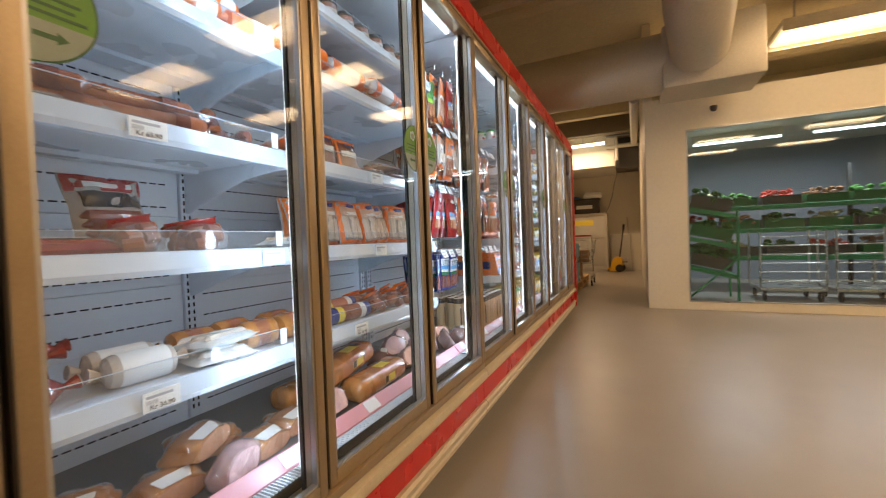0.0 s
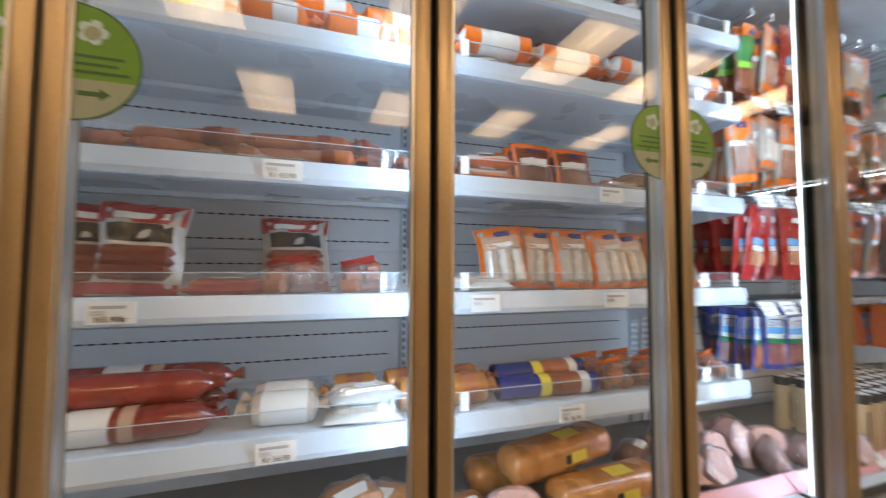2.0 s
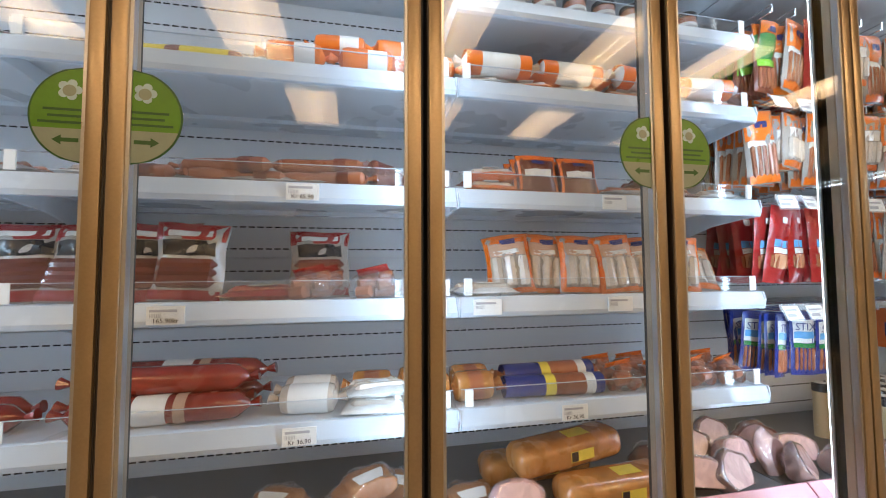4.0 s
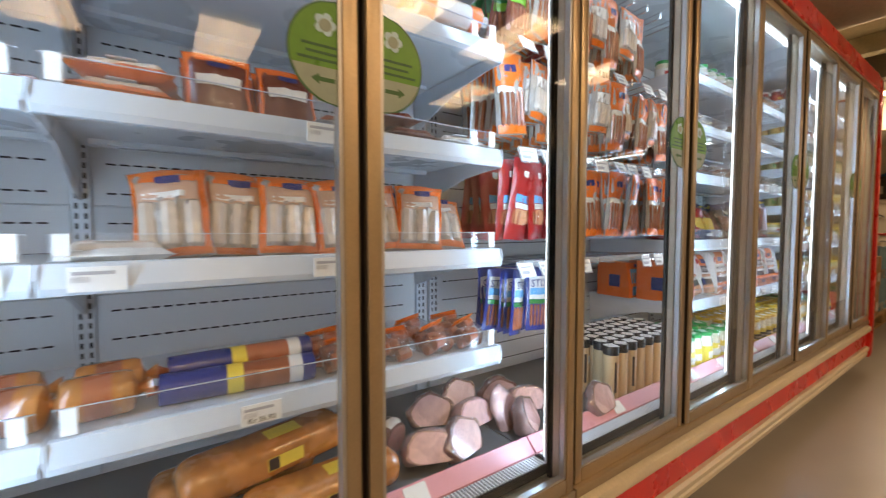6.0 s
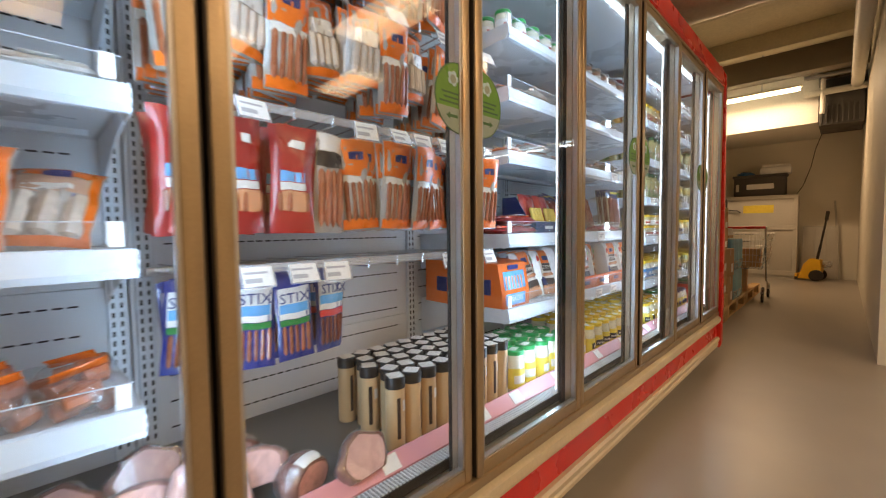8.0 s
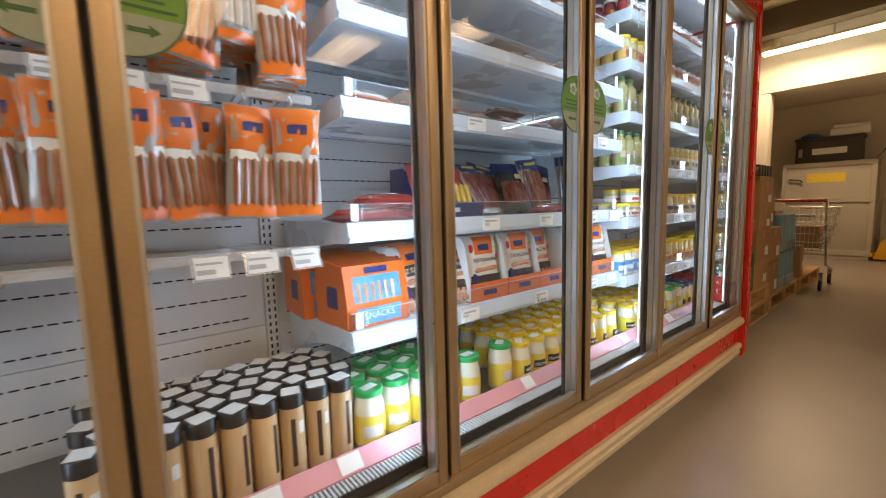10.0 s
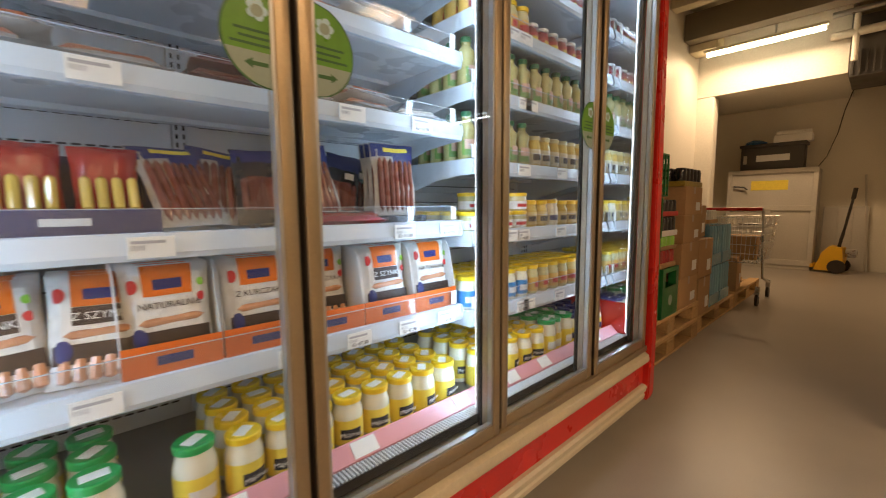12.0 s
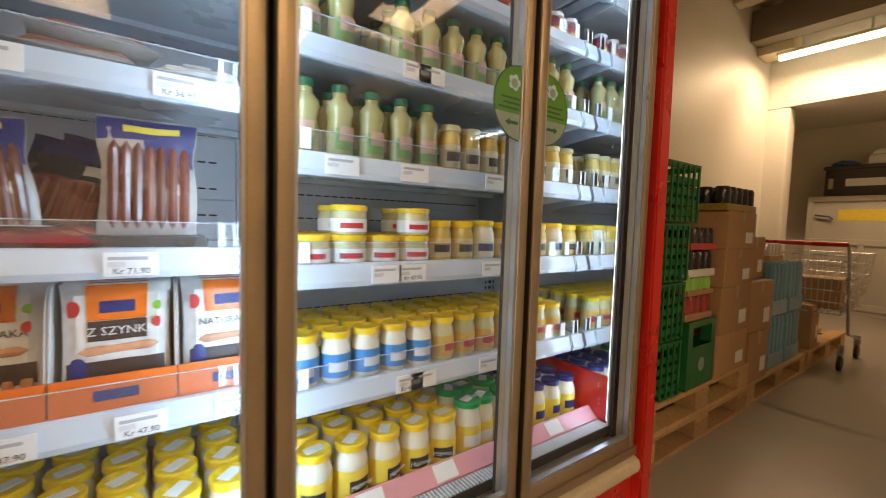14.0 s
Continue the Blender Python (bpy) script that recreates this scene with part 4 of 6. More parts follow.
dark_roll = master(roll("salami", "dark salami with yellow printed film", "dark salamis", 0.20, 0.030, SAUSAGE_DARK, [(-0.05, 0.06, YELLOW_PAPER)]))
bun_roll = master(roll("smoked_sausage", "short golden smoked sausage in clear film", "short smoked sausages", 0.12, 0.040, LOAF, [(-0.02, 0.02, SAUSAGE)]))
pale_roll = master(roll("wrapped_sausage", "pale wrapped sausage with orange film ends", "pale wrapped sausages", 0.21, 0.034, WHITE_FILM, [(-0.095, -0.05, ORANGE), (-0.02, 0.04, PAPER), (0.06, 0.095, ORANGE)]))
long_brown = master(roll("smoked_sausage", "long brown smoked sausage in clear film", "long smoked sausages", 0.24, 0.021, SAUSAGE, [(0.04, 0.07, SAUSAGE_DARK)], True, 0.012))
dry_link = master(roll("dry_sausage", "short dark dry sausage link", "dry sausage links", 0.10, 0.021, SAUSAGE_DARK, [], True, 0.006))
white_roll = master(roll("liver_sausage", "grey-white sausage with pale paper label", "white-labelled sausages", 0.15, 0.036, WHITE_SAUSAGE, [(-0.045, 0.05, PAPER)]))


def meat_loaf(label, L, r, body, tag):
    t = thing("meat_loaf", label, "meat loaf", "film-wrapped meat loaves")
    bm = B()
    box(bm, -r, r, -L / 2, L / 2, 0, r * 1.5, r * 0.62, 5)
    for v in bm.verts:
        k = noise.noise(v.co * 14)
        v.co += Vector((k, k * 0.6, k * 0.5)) * 0.006
    part("loaf", bm, body, t)
    bm = B()
    box(bm, -r * 0.25, r * 0.55, -0.005, 0.07, r * 1.502, r * 1.506)
    part("label", bm, tag, t, "paper label", smooth=False)
    bm = B()
    box(bm, r * 1.003, r * 1.007, -0.02, 0.06, r * 0.5, r * 1.0)
    lab = part("label", bm, YELLOW_PAPER, t, "yellow paper label", smooth=False)
    part("print_line", box(B(), r * 1.008, r * 1.010, -0.018, 0.005, r * 0.52, r * 0.98), DARK_PRINT, lab, "dark print", smooth=False)
    return t


loaf = master(meat_loaf("golden smoked meat loaf in clear film", 0.36, 0.058, LOAF, YELLOW_PAPER))


def ham_piece(label, sx, sy, sz, body, cut, tag, seed, lump=0.10, flat=0.6):
    """A rounded piece of ham, cut flat on its front, in wrinkled shrink film."""
    t = thing("ham_piece", label, "ham", "pieces of ham")

    def skin(c, lift=1.0):
        k = noise.noise(c * 1.3 + Vector((seed, 0, 0))) * lump * 1.6 + noise.noise(c * 4 + Vector((0, seed, 0))) * lump * 0.35
        c = c * (1 + k) * lift
        return Vector((min(c.x, flat * lift) * sx, c.y * sy, max(c.z, -0.7) * sz + 0.7 * sz))

    bm = B()
    bmesh.ops.create_icosphere(bm, subdivisions=4, radius=1)
    for v in bm.verts:
        v.co = skin(v.co.copy())
    part("ham", bm, body, t)
    bm = B()
    n = 20
    rim = math.sqrt(1 - flat * flat) * 0.93
    g = []
    for i in range(n):
        c = skin(Vector((flat, rim * math.cos(math.tau * i / n), rim * math.sin(math.tau * i / n))))
        g.append(bm.verts.new((flat * sx + 0.0015, c.y * 0.97, 0.7 * sz + (c.z - 0.7 * sz) * 0.97)))
    bm.faces.new(g)
    part("cut_face", bm, cut, t, "pale cut face")
    bm = B()
    bmesh.ops.create_icosphere(bm, subdivisions=4, radius=1)
    for v in bm.verts:
        c = v.co.copy()
        fold = 0.05 * abs(noise.noise(c * 5 + Vector((seed, 3, 0)))) + 0.16 * max(0.0, abs(c.y) - 0.86)
        v.co = skin(c, 1.03 + fold)
    part("film", bm, FILM, t, "wrinkled clear film", shadow=False)
    if tag:
        bm = B()
        g = [[bm.verts.new(skin(Vector((0.12 + 0.13 * i, -0.42 + 0.16 * j, 0.85)).normalized(), 1.09)) for j in range(6)] for i in range(5)]
        for i in range(4):
            for j in range(5):
                bm.faces.new((g[i][j], g[i + 1][j], g[i + 1][j + 1], g[i][j + 1]))
        part("label", bm, PAPER, t, "white paper label")
    return t


ham_a = master(ham_piece("pale pink cooked ham with cut face in film", 0.062, 0.072, 0.058, HAM_RIND, HAM_CUT, False, 1, 0.16, 0.2))
ham_b = master(ham_piece("dark smoked ham in wrinkled film with label", 0.055, 0.066, 0.052, HAM_RIND, HAM, True, 5))
ham_c = master(ham_piece("pink ham end in wrinkled film", 0.06, 0.078, 0.052, HAM, HAM_CUT, False, 9, 0.18, 0.3))
ham_d = master(ham_piece("tan roast meat in clear film with white label", 0.075, 0.088, 0.036, LOAF, WIENER, True, 13, 0.22))
ham_e = master(ham_piece("pale pink wedge of ham in clear film", 0.035, 0.06, 0.075, HAM_CUT, HAM, False, 21, 0.16))


def flat_pack(label, w, dpt, body, link_mat, tag, n=3):
    """A flat vacuum pack lying on a shelf."""
    t = thing("vacuum_pack", label, "vacuum pack", "flat vacuum packs")
    bm = B()
    pouch(bm, w, dpt, 0.03)
    bmesh.ops.transform(bm, matrix=Matrix.Translation((0, 0, 0.014)) @ pose(0, 0, 0, 0, -90, 0) @ Matrix.Translation((0, 0, -dpt / 2)), verts=bm.verts)
    part("film", bm, body, t)
    for i in range(n):
        x = (i + 0.5) / n * dpt * 0.8 - dpt * 0.4
        part("sausage", capsule(B(), (x, -w * 0.38, 0.026), (x + 0.01, w * 0.38, 0.026), 0.012, 8, 0.006), link_mat, t)
    if tag:
        part("label", box(B(), dpt * 0.1, dpt * 0.36, -w * 0.15, w * 0.12, 0.0385, 0.0395), tag, t, "paper label", smooth=False)
    return t


flat_brown = master(flat_pack("flat vacuum pack of brown smoked sausages", 0.19, 0.16, GREY_FILM, SAUSAGE, None))
flat_dark = master(flat_pack("flat vacuum pack of dark dry sausages", 0.15, 0.16, SAUSAGE_DARK, SAUSAGE_DARK, None))
flat_red = master(flat_pack("flat red vacuum pack of sliced sausage", 0.20, 0.16, RED_FILM, SALAMI, WHITE_FILM))
flat_orange = master(flat_pack("flat orange-edged pack of sausages with white label", 0.16, 0.16, ORANGE, WHITE_SAUSAGE, PAPER))
flat_pale = master(flat_pack("flat pale pack of white sausages", 0.17, 0.16, WHITE_FILM, WHITE_SAUSAGE, PAPER))


def sausage_bag(label, body, accent, seed):
    """A slumped clear bag of short thick sausages."""
    t = thing("sausage_bag", label, "sausage bag", "slumped sausage bags")
    q = random.Random(seed)
    bm = B()
    bmesh.ops.create_icosphere(bm, subdivisions=2, radius=1)
    for v in bm.verts:
        k = 1 + 0.15 * noise.noise(v.co * 3 + Vector((seed, 0, 0)))
        v.co = Vector((v.co.x * 0.05 * k, v.co.y * 0.066 * k, max(v.co.z, -0.7) * 0.045 * k + 0.032))
    part("film", bm, FILM, t, "wrinkled clear film", shadow=False)
    for i in range(10):
        a, y, z = q.uniform(-0.9, 0.9), q.uniform(-0.040, 0.040), 0.017 + 0.019 * (i // 4)
        x = -0.03 + 0.022 * (i % 4)
        part("sausage", capsule(B(), (x, y - 0.02, z), (x + a * 0.02, y + 0.02, z + 0.006), 0.0165, 9), body, t)
    bm = B()
    pouch(bm, 0.085, 0.024, 0.006)
    bmesh.ops.transform(bm, matrix=Matrix.Translation((-0.015, 0, 0.066)) @ pose(0, 0, 0, 16, 40, 0), verts=bm.verts)
    part("bag_top", bm, accent, t, "gathered printed bag top")
    return t


bag_brown = master(sausage_bag("slumped clear bag of brown sausages with orange top", SAUSAGE, ORANGE, 3))
bag_red = master(sausage_bag("slumped clear bag of sausages with red top", SAUSAGE, RED_FILM, 8))


def row(t, x, z, y0, y1, step, jit=0.004, turn=6.0, gap=0.0):
    y = y0
    while y <= y1 + 1e-6:
        if not gap or R.random() > gap:
            put(t, x + rnd(-jit, jit), y + rnd(-jit, jit), z, rnd(-turn, turn))
        y += step


S2, S3, S4, S5, TOP = 1.5565, 1.2625, 0.9805, 0.6975, 1.7905
# first case, the bays before the seam
for y in (-0.42, -0.28, -0.13, 0.02):
    put(flat_red, -1.0, y, S2, rnd(-8, 8))
for x, y in ((-0.97, 0.27), (-1.04, 0.24), (-0.98, 0.13)):
    put(dark_roll, x, y, S2, rnd(-8, 8))
for x, y, z in ((-0.935, 0.49, 0.012), (-0.935, 0.67, 0.012), (-1.035, 0.52, 0), (-1.035, 0.66, 0), (-0.985, 0.60, 0.07), (-0.935, 0.835, 0.012), (-0.98, 0.76, 0.068)):
    put(chub, x, y, S2 + z, rnd(-8, 8))
for y, t in ((-0.3, flat_dark), (-0.12, flat_brown), (0.06, flat_pale), (0.24, flat_brown), (0.42, flat_brown), (0.60, flat_brown)):
    put(t, -0.99, y, S3, rnd(-10, 10))
for x, y, z, t in ((-0.93, 0.12, 0, long_brown), (-0.94, 0.33, 0.03, long_brown), (-0.93, 0.36, 0, long_brown), (-0.92, 0.56, 0.0, long_brown), (-0.95, 0.55, 0.04, long_brown), (-0.985, 0.58, 0.045, long_brown), (-0.93, 0.72, 0.0, dry_link), (-0.97, 0.735, 0.02, dry_link), (-0.945, 0.715, 0.036, dry_link), (-0.935, 0.80, 0.0, dry_link), (-0.98, 0.82, 0.0, dry_link), (-1.02, 0.78, 0.0, dry_link)):
    put(t, x, y, S3 + z, rnd(-16, 16) + (50 if t is dry_link else 0))
put(flat_dark, -1.03, 0.84, S3, 8)
for i, y in enumerate((-0.50, -0.34, -0.12, 0.0, 0.14, 0.19, 0.235)):
    put(red_bag, -0.975 - 0.012 * (i % 3), y, S4, rnd(-12, 12) + 14 * (i > 3), rnd(-5, 5), rnd(-20, -10))
put(flat_red, -1.0, 0.41, S4, 5)
for x, y in ((-0.96, 0.53), (-1.03, 0.56), (-0.96, 0.69), (-1.05, 0.70)):
    put(bag_red, x, y, S4, rnd(-10, 10))
put(red_bag, -1.045, 0.545, S4, 3, 0, -20)
for x, y, z, t in ((-0.955, 0.20, 0, salami), (-1.025, 0.17, 0, salami_b), (-0.99, 0.19, 0.060, salami_b), (-1.05, 0.22, 0.062, salami), (-1.095, 0.2, 0, salami_b), (-0.96, -0.27, 0, salami_b), (-1.03, -0.3, 0, salami)):
    put(t, x, y, S5 + z, rnd(-3, 3))
for x, y, t in ((-0.96, 0.53, white_roll), (-1.04, 0.53, white_roll), (-0.955, 0.70, flat_pale), (-0.96, 0.84, bun_roll), (-1.05, 0.82, bun_roll), (-1.03, 0.69, bun_roll)):
    put(t, x, y, S5, rnd(-6, 6))
put(flat_pale, -0.955, 0.70, S5 + 0.035, 10, 0, -8)
for x, y, t in ((-0.90, 0.30, ham_d), (-0.95, 0.58, ham_d), (-1.05, 0.44, ham_d), (-0.86, 0.70, ham_c), (-1.07, 0.77, ham_d), (-0.92, 0.82, ham_d), (-0.9, 0.02, ham_b), (-1.05, 0.1, ham_d), (-0.92, -0.25, ham_b)):
    put(t, x, y, DECK_Z + 0.001, rnd(-35, 35))
put(ham_d, -1.0, 0.68, DECK_Z + 0.058, 20, 6, -4)
# bay after the seam
for i in range(8):
    for x in (-0.94, -1.02):
        put(jar_dark, x, 0.99 + 0.098 * i, TOP, rnd(-20, 20))
for x, y, t in ((-0.98, 0.98, flat_pale), (-0.98, 1.13, flat_orange), (-0.98, 1.28, flat_pale), (-1.0, 1.32, flat_orange), (-0.98, 1.44, flat_orange), (-0.98, 1.60, flat_pale), (-0.98, 1.76, flat_orange), (-1.0, 1.2, flat_orange)):
    put(t, x, y, S2 + (0.04 if x == -1.0 else 0), rnd(-12, 12))
for x, y, z in ((-0.93, 1.03, 0.042), (-0.94, 1.26, 0.042), (-0.93, 1.50, 0.042), (-0.94, 1.72, 0.04), (-1.02, 1.12, 0.045), (-1.02, 1.38, 0.08), (-1.02, 1.62, 0.045)):
    put(pale_roll, x, y, S2 + z, rnd(-9, 9))
put(flat_orange, -0.98, 1.01, S3, 4)
put(flat_orange, -0.99, 1.02, S3 + 0.04, -6)
for x in (-0.955, -1.0, -1.05):
    put(brown_pack, x, 1.165, S3, rnd(-4, 4), 0, -12)
    put(brown_pack, x, 1.30, S3, rnd(-4, 4), 0, -14)
for x, y, t in ((-0.98, 1.43, flat_brown), (-0.98, 1.6, flat_dark), (-0.98, 1.76, flat_pale), (-0.99, 1.55, flat_dark)):
    put(t, x, y, S3 + (0.038 if x == -0.99 else 0), rnd(-6, 6))
put(flat_pale, -0.97, 0.99, S4, 8)
for i, y in enumerate((1.085, 1.19, 1.30, 1.355, 1.43, 1.54, 1.64, 1.745)):
    put(white_pack, -0.965 - 0.03 * (i % 2), y, S4, rnd(-16, 16), rnd(-7, 7), rnd(-16, -6) - 22 * (i == 7))
for i, y in enumerate((1.12, 1.25, 1.40, 1.52, 1.62)):
    put(white_pack, -1.06, y, S4, rnd(-9, 9), 0, -10)
for x, y in ((-0.96, 0.96), (-1.04, 0.97)):
    put(bun_roll, x, y, S5, rnd(-8, 8))
put(blue_roll, -0.95, 1.195, S5, -4)
put(blue_roll, -1.02, 1.21, S5 + 0.018, 2)
for x, y in ((-0.96, 1.42), (-1.05, 1.40), (-0.955, 1.55), (-1.06, 1.53), (-0.95, 1.68), (-1.05, 1.66), (-0.95, 1.79), (-1.04, 1.78)):
    put(bag_brown, x, y, S5, rnd(-20, 20))
put(loaf, -0.99, 1.25, DECK_Z + 0.085, 9, 3)
put(loaf, -0.90, 1.36, DECK_Z + 0.001, 4)
put(loaf, -1.08, 1.20, DECK_Z + 0.001, 2)
for x, y, t, rz in ((-0.95, 0.95, ham_d, 10), (-0.87, 1.06, ham_c, 5), (-1.03, 1.58, ham_b, 30), (-0.88, 1.63, ham_c, -20), (-1.05, 1.74, ham_a, -25), (-0.86, 1.74, ham_a, 15), (-0.97, 1.86, ham_c, 10), (-1.1, 1.9, ham_a, 0), (-0.86, 2.0, ham_a, 35), (-0.95, 2.07, ham_c, -10), (-0.87, 2.155, ham_b, 20), (-0.80, 2.285, ham_a, 8)):
    tilt = 32 if t in (ham_a, ham_c) else 0
    put(t, x, y, DECK_Z + 0.001 + tilt * 0.0007, rz, 0, -tilt)
put(ham_e, -0.93, 1.965, DECK_Z + 0.001, 18, 0, -12)
put(ham_a, -1.08, 2.06, DECK_Z + 0.001, -20)

# peg hooks and hanging packs
HOOK = mat("chrome_hook", (0.7, 0.7, 0.72), 0.2, 0.9, bump=0.02)
HOLDER = clear("clear_tag_holder", (0.95, 0.95, 0.97), 0.1, 0.25)


def hook_rail(z):
    rail = part("hook_rail", box(B(), -1.345, -1.32, 1.945, 2.90, z - 0.012, z + 0.012, 0.003), GREY_AL, case_b, "steel hook rail")
    return rail


def peg(rail, y, z, tag=True):
    bm = B()
    rod(bm, (-1.32, y, z), (-0.90, y, z + 0.012), 0.0028, 6)
    rod(bm, (-1.32, y, z + 0.02), (-0.895, y, z + 0.034), 0.0022, 6)
    rod(bm, (-0.895, y, z + 0.036), (-0.895, y, z + 0.008), 0.0025, 6)
    pg = part("peg_hook", bm, HOOK, rail, "chrome peg hook")
    if tag:
        card = part("price_card", box(B(), 0.002, 0.0035, -0.031, 0.031, -0.044, 0.0), PAPER, rail, "white price card in clear holder", smooth=False)
        card.matrix_basis = pose(-0.888, y + R.uniform(-0.01, 0.01), z + 0.03, 0, R.uniform(-32, -14), R.uniform(-8, 8))
        bm = B()
        box(bm, 0.0036, 0.0040, -0.028, 0.02, -0.016, -0.011)
        box(bm, 0.0036, 0.0040, -0.028, 0.006, -0.036, -0.026)
        part("print_line", bm, GREY_INK, card, "grey printed bars", smooth=False)
        part("holder", box(B(), 0.0, 0.0018, -0.036, 0.036, -0.048, 0.004), HOLDER, card, "clear plastic holder", smooth=False, shadow=False)


ROWS_C = [
    (1.885, [kab_green, kab_orange, kab_red, kab_orange, kab_fat, kab_orange, kab_fat, kab_orange, None, None]),
    (1.575, [kab_orange, kab_fat, kab_orange, kab_fat, kab_fat, kab_orange, kab_fat, kab_orange, kab_fat, kab_orange]),
    (1.255, [kab_red, kab_red, kab_red, kab_grey, kab_orange, kab_orange, kab_orange, kab_orange, kab_orange, kab_orange]),
    (0.905, [stix_blue, stix_blue, stix_blue, stix_red, None, None, None, None, None, None]),
]
HEIGHTS = {kab_fat: 0.19, kab_orange: 0.245, kab_grey: 0.25, kab_red: 0.25, kab_green: 0.25}
for z, kinds in ROWS_C:
    rail = hook_rail(z)
    for i, t in enumerate(kinds):
        y = 1.972 + 0.097 * i
        peg(rail, y, z, z < 1.8 and R.random() < (0.7 if t is not None else 0.4))
        if t is None:
            continue
        x = -0.905 - rnd(0, 0.035)
        for k in range(R.choice((7, 8, 9))):
            put(t, x - 0.029 * k, y + rnd(-0.007, 0.007) * (1 + 2 * (k > 0)), z + 0.002 - HEIGHTS.get(t, 0.20), rnd(-14, 22), rnd(-7, 7), rnd(-6, 9))

for z in (0.905, 1.255):
    part("tag_rail", box(B(), -0.904, -0.899, 1.955, 2.895, z + 0.016, z + 0.036, 0.001, 1), HOLDER, case_b, "clear plastic tag rail across the hooks", shadow=False)

# tan tubes on the deck
for i in range(9):
    for k in range(5):
        put(tube_m, -0.865 - 0.062 * k, 2.43 + 0.061 * i + 0.03 * (k % 2), DECK_Z + 0.0005, rnd(-40, 40))

# second case after the hooks
for i in range(5):
    for k in range(3):
        put(mayo_green, -0.862 - 0.092 * k + rnd(-0.006, 0.006), 2.995 + 0.088 * i, DECK_Z + 0.0005, rnd(-25, 25))
put(mayo_green, -0.862, 3.505, DECK_Z + 0.0005, 8)
for i in range(8):
    for k in range(4):
        put(mayo, -0.858 - 0.088 * k, 3.60 + 0.087 * i, DECK_Z + 0.0005, rnd(-25, 25))


def snack_box():
    t = thing("display_box", "orange and blue cardboard snack display box", "display box", "snack display boxes")
    bm = B()
    extrude_y(bm, [(-0.18, 0), (0, 0), (0, 0.062), (-0.02, 0.17), (-0.18, 0.185)], -0.10, 0.10)
    part("carton", bm, ORANGE_CARD, t, "orange printed carton", smooth=False)
    win = part("window", box(B(), -0.0006, 0.0012, -0.075, 0.075, -0.036, 0.034), SKY, t, "light blue print", smooth=False)
    win.matrix_basis = pose(-0.0082, 0, 0.106, 0, -10.5, 0)
    for q in (-1, 1):
        side = part("side_print", box(B(), -0.11, -0.05, -0.0006, 0.0006, 0.05, 0.11), NAVY, t, "dark blue side print", smooth=False)
        side.location = (0, q * 0.1003, 0)
    for i in range(6):
        part("sausage", capsule(B(), (-0.006, -0.06 + 0.022 * i, 0.062), (-0.014, -0.06 + 0.022 * i, 0.125), 0.008, 8), WIENER, t)
    part("print_line", box(B(), 0.0003, 0.0012, -0.07, 0.07, 0.010, 0.054, 0.0004, 1), SKY, t, "light blue plate")
    lettering("print", "SNACKS", 0.026, PAPER, t, Matrix.Translation((0.0016, 0, 0.032)) @ FACE_X)
    part("brand_plate", box(B(), -0.0185, -0.0135, -0.036, 0.036, 0.146, 0.163), NAVY, t, "dark blue plate", smooth=False)
    return t


sbox = master(snack_box())
Z5 = 0.7055
put(sbox, -0.91, 3.06, Z5, 3)
put(sbox, -1.10, 3.02, Z5, -2)
for i, (y, t) in enumerate(((3.49, wiener_c), (3.672, wiener_b), (3.853, wiener_b), (4.034, wiener_a), (4.214, wiener_c))):
    put(tray, -0.905, y, Z5)
    for k in range(2 if i == 2 else 3):
        put(t, -0.935 - 0.04 * k - (0.05 if i == 2 else 0), y + rnd(-0.003, 0.003), Z5 + 0.0045, 0, 0, -8)
for k in range(3):
    put(wiener_a, -0.945 - 0.045 * k, 3.235, Z5, 6, 3, -20)
    put(wiener_a, -0.935 - 0.045 * k, 3.375, Z5, -4, -2, -20)
for x, y in ((-0.98, 3.06), (-1.0, 3.2), (-0.99, 3.13), (-0.98, 3.85), (-0.97, 3.93)):
    put(flat_red, x, y, 0.9875 + (0.04 if x == -0.99 else 0), rnd(-12, 12))


def blue_box():
    t = thing("display_box", "dark blue cardboard sausage display box", "display box", "snack display boxes")
    bm = B()
    box(bm, -0.17, 0, -0.13, 0.13, 0, 0.05, 0.001, 1)
    box(bm, -0.17, -0.165, -0.13, 0.13, 0.05, 0.16)
    extrude_y(bm, [(-0.165, 0.05), (-0.03, 0.05), (-0.10, 0.16), (-0.165, 0.16)], -0.13, -0.126)
    extrude_y(bm, [(-0.165, 0.05), (-0.03, 0.05), (-0.10, 0.16), (-0.165, 0.16)], 0.126, 0.13)
    part("carton", bm, BLUE_CARD, t, "dark blue printed card", smooth=False)
    for y in (-0.065, 0.055):
        bm = B()
        pouch(bm, 0.11, 0.16, 0.04)
        bmesh.ops.transform(bm, matrix=Matrix.Translation((-0.06, y, 0.02)) @ pose(0, 0, 0, 0, -14, 0), verts=bm.verts)
        part("pouch", bm, RED_FILM, t, "red sausage pouch")
        for k in range(4):
            part("sausage", capsule(B(), (-0.022, y - 0.036 + 0.024 * k, 0.045), (-0.045, y - 0.036 + 0.024 * k, 0.115), 0.009, 8), MUSTARD, t)
    part("brand_plate", box(B(), 0.0003, 0.001, -0.05, 0.02, 0.02, 0.034), PAPER, t, "white lettered plate", smooth=False)
    return t


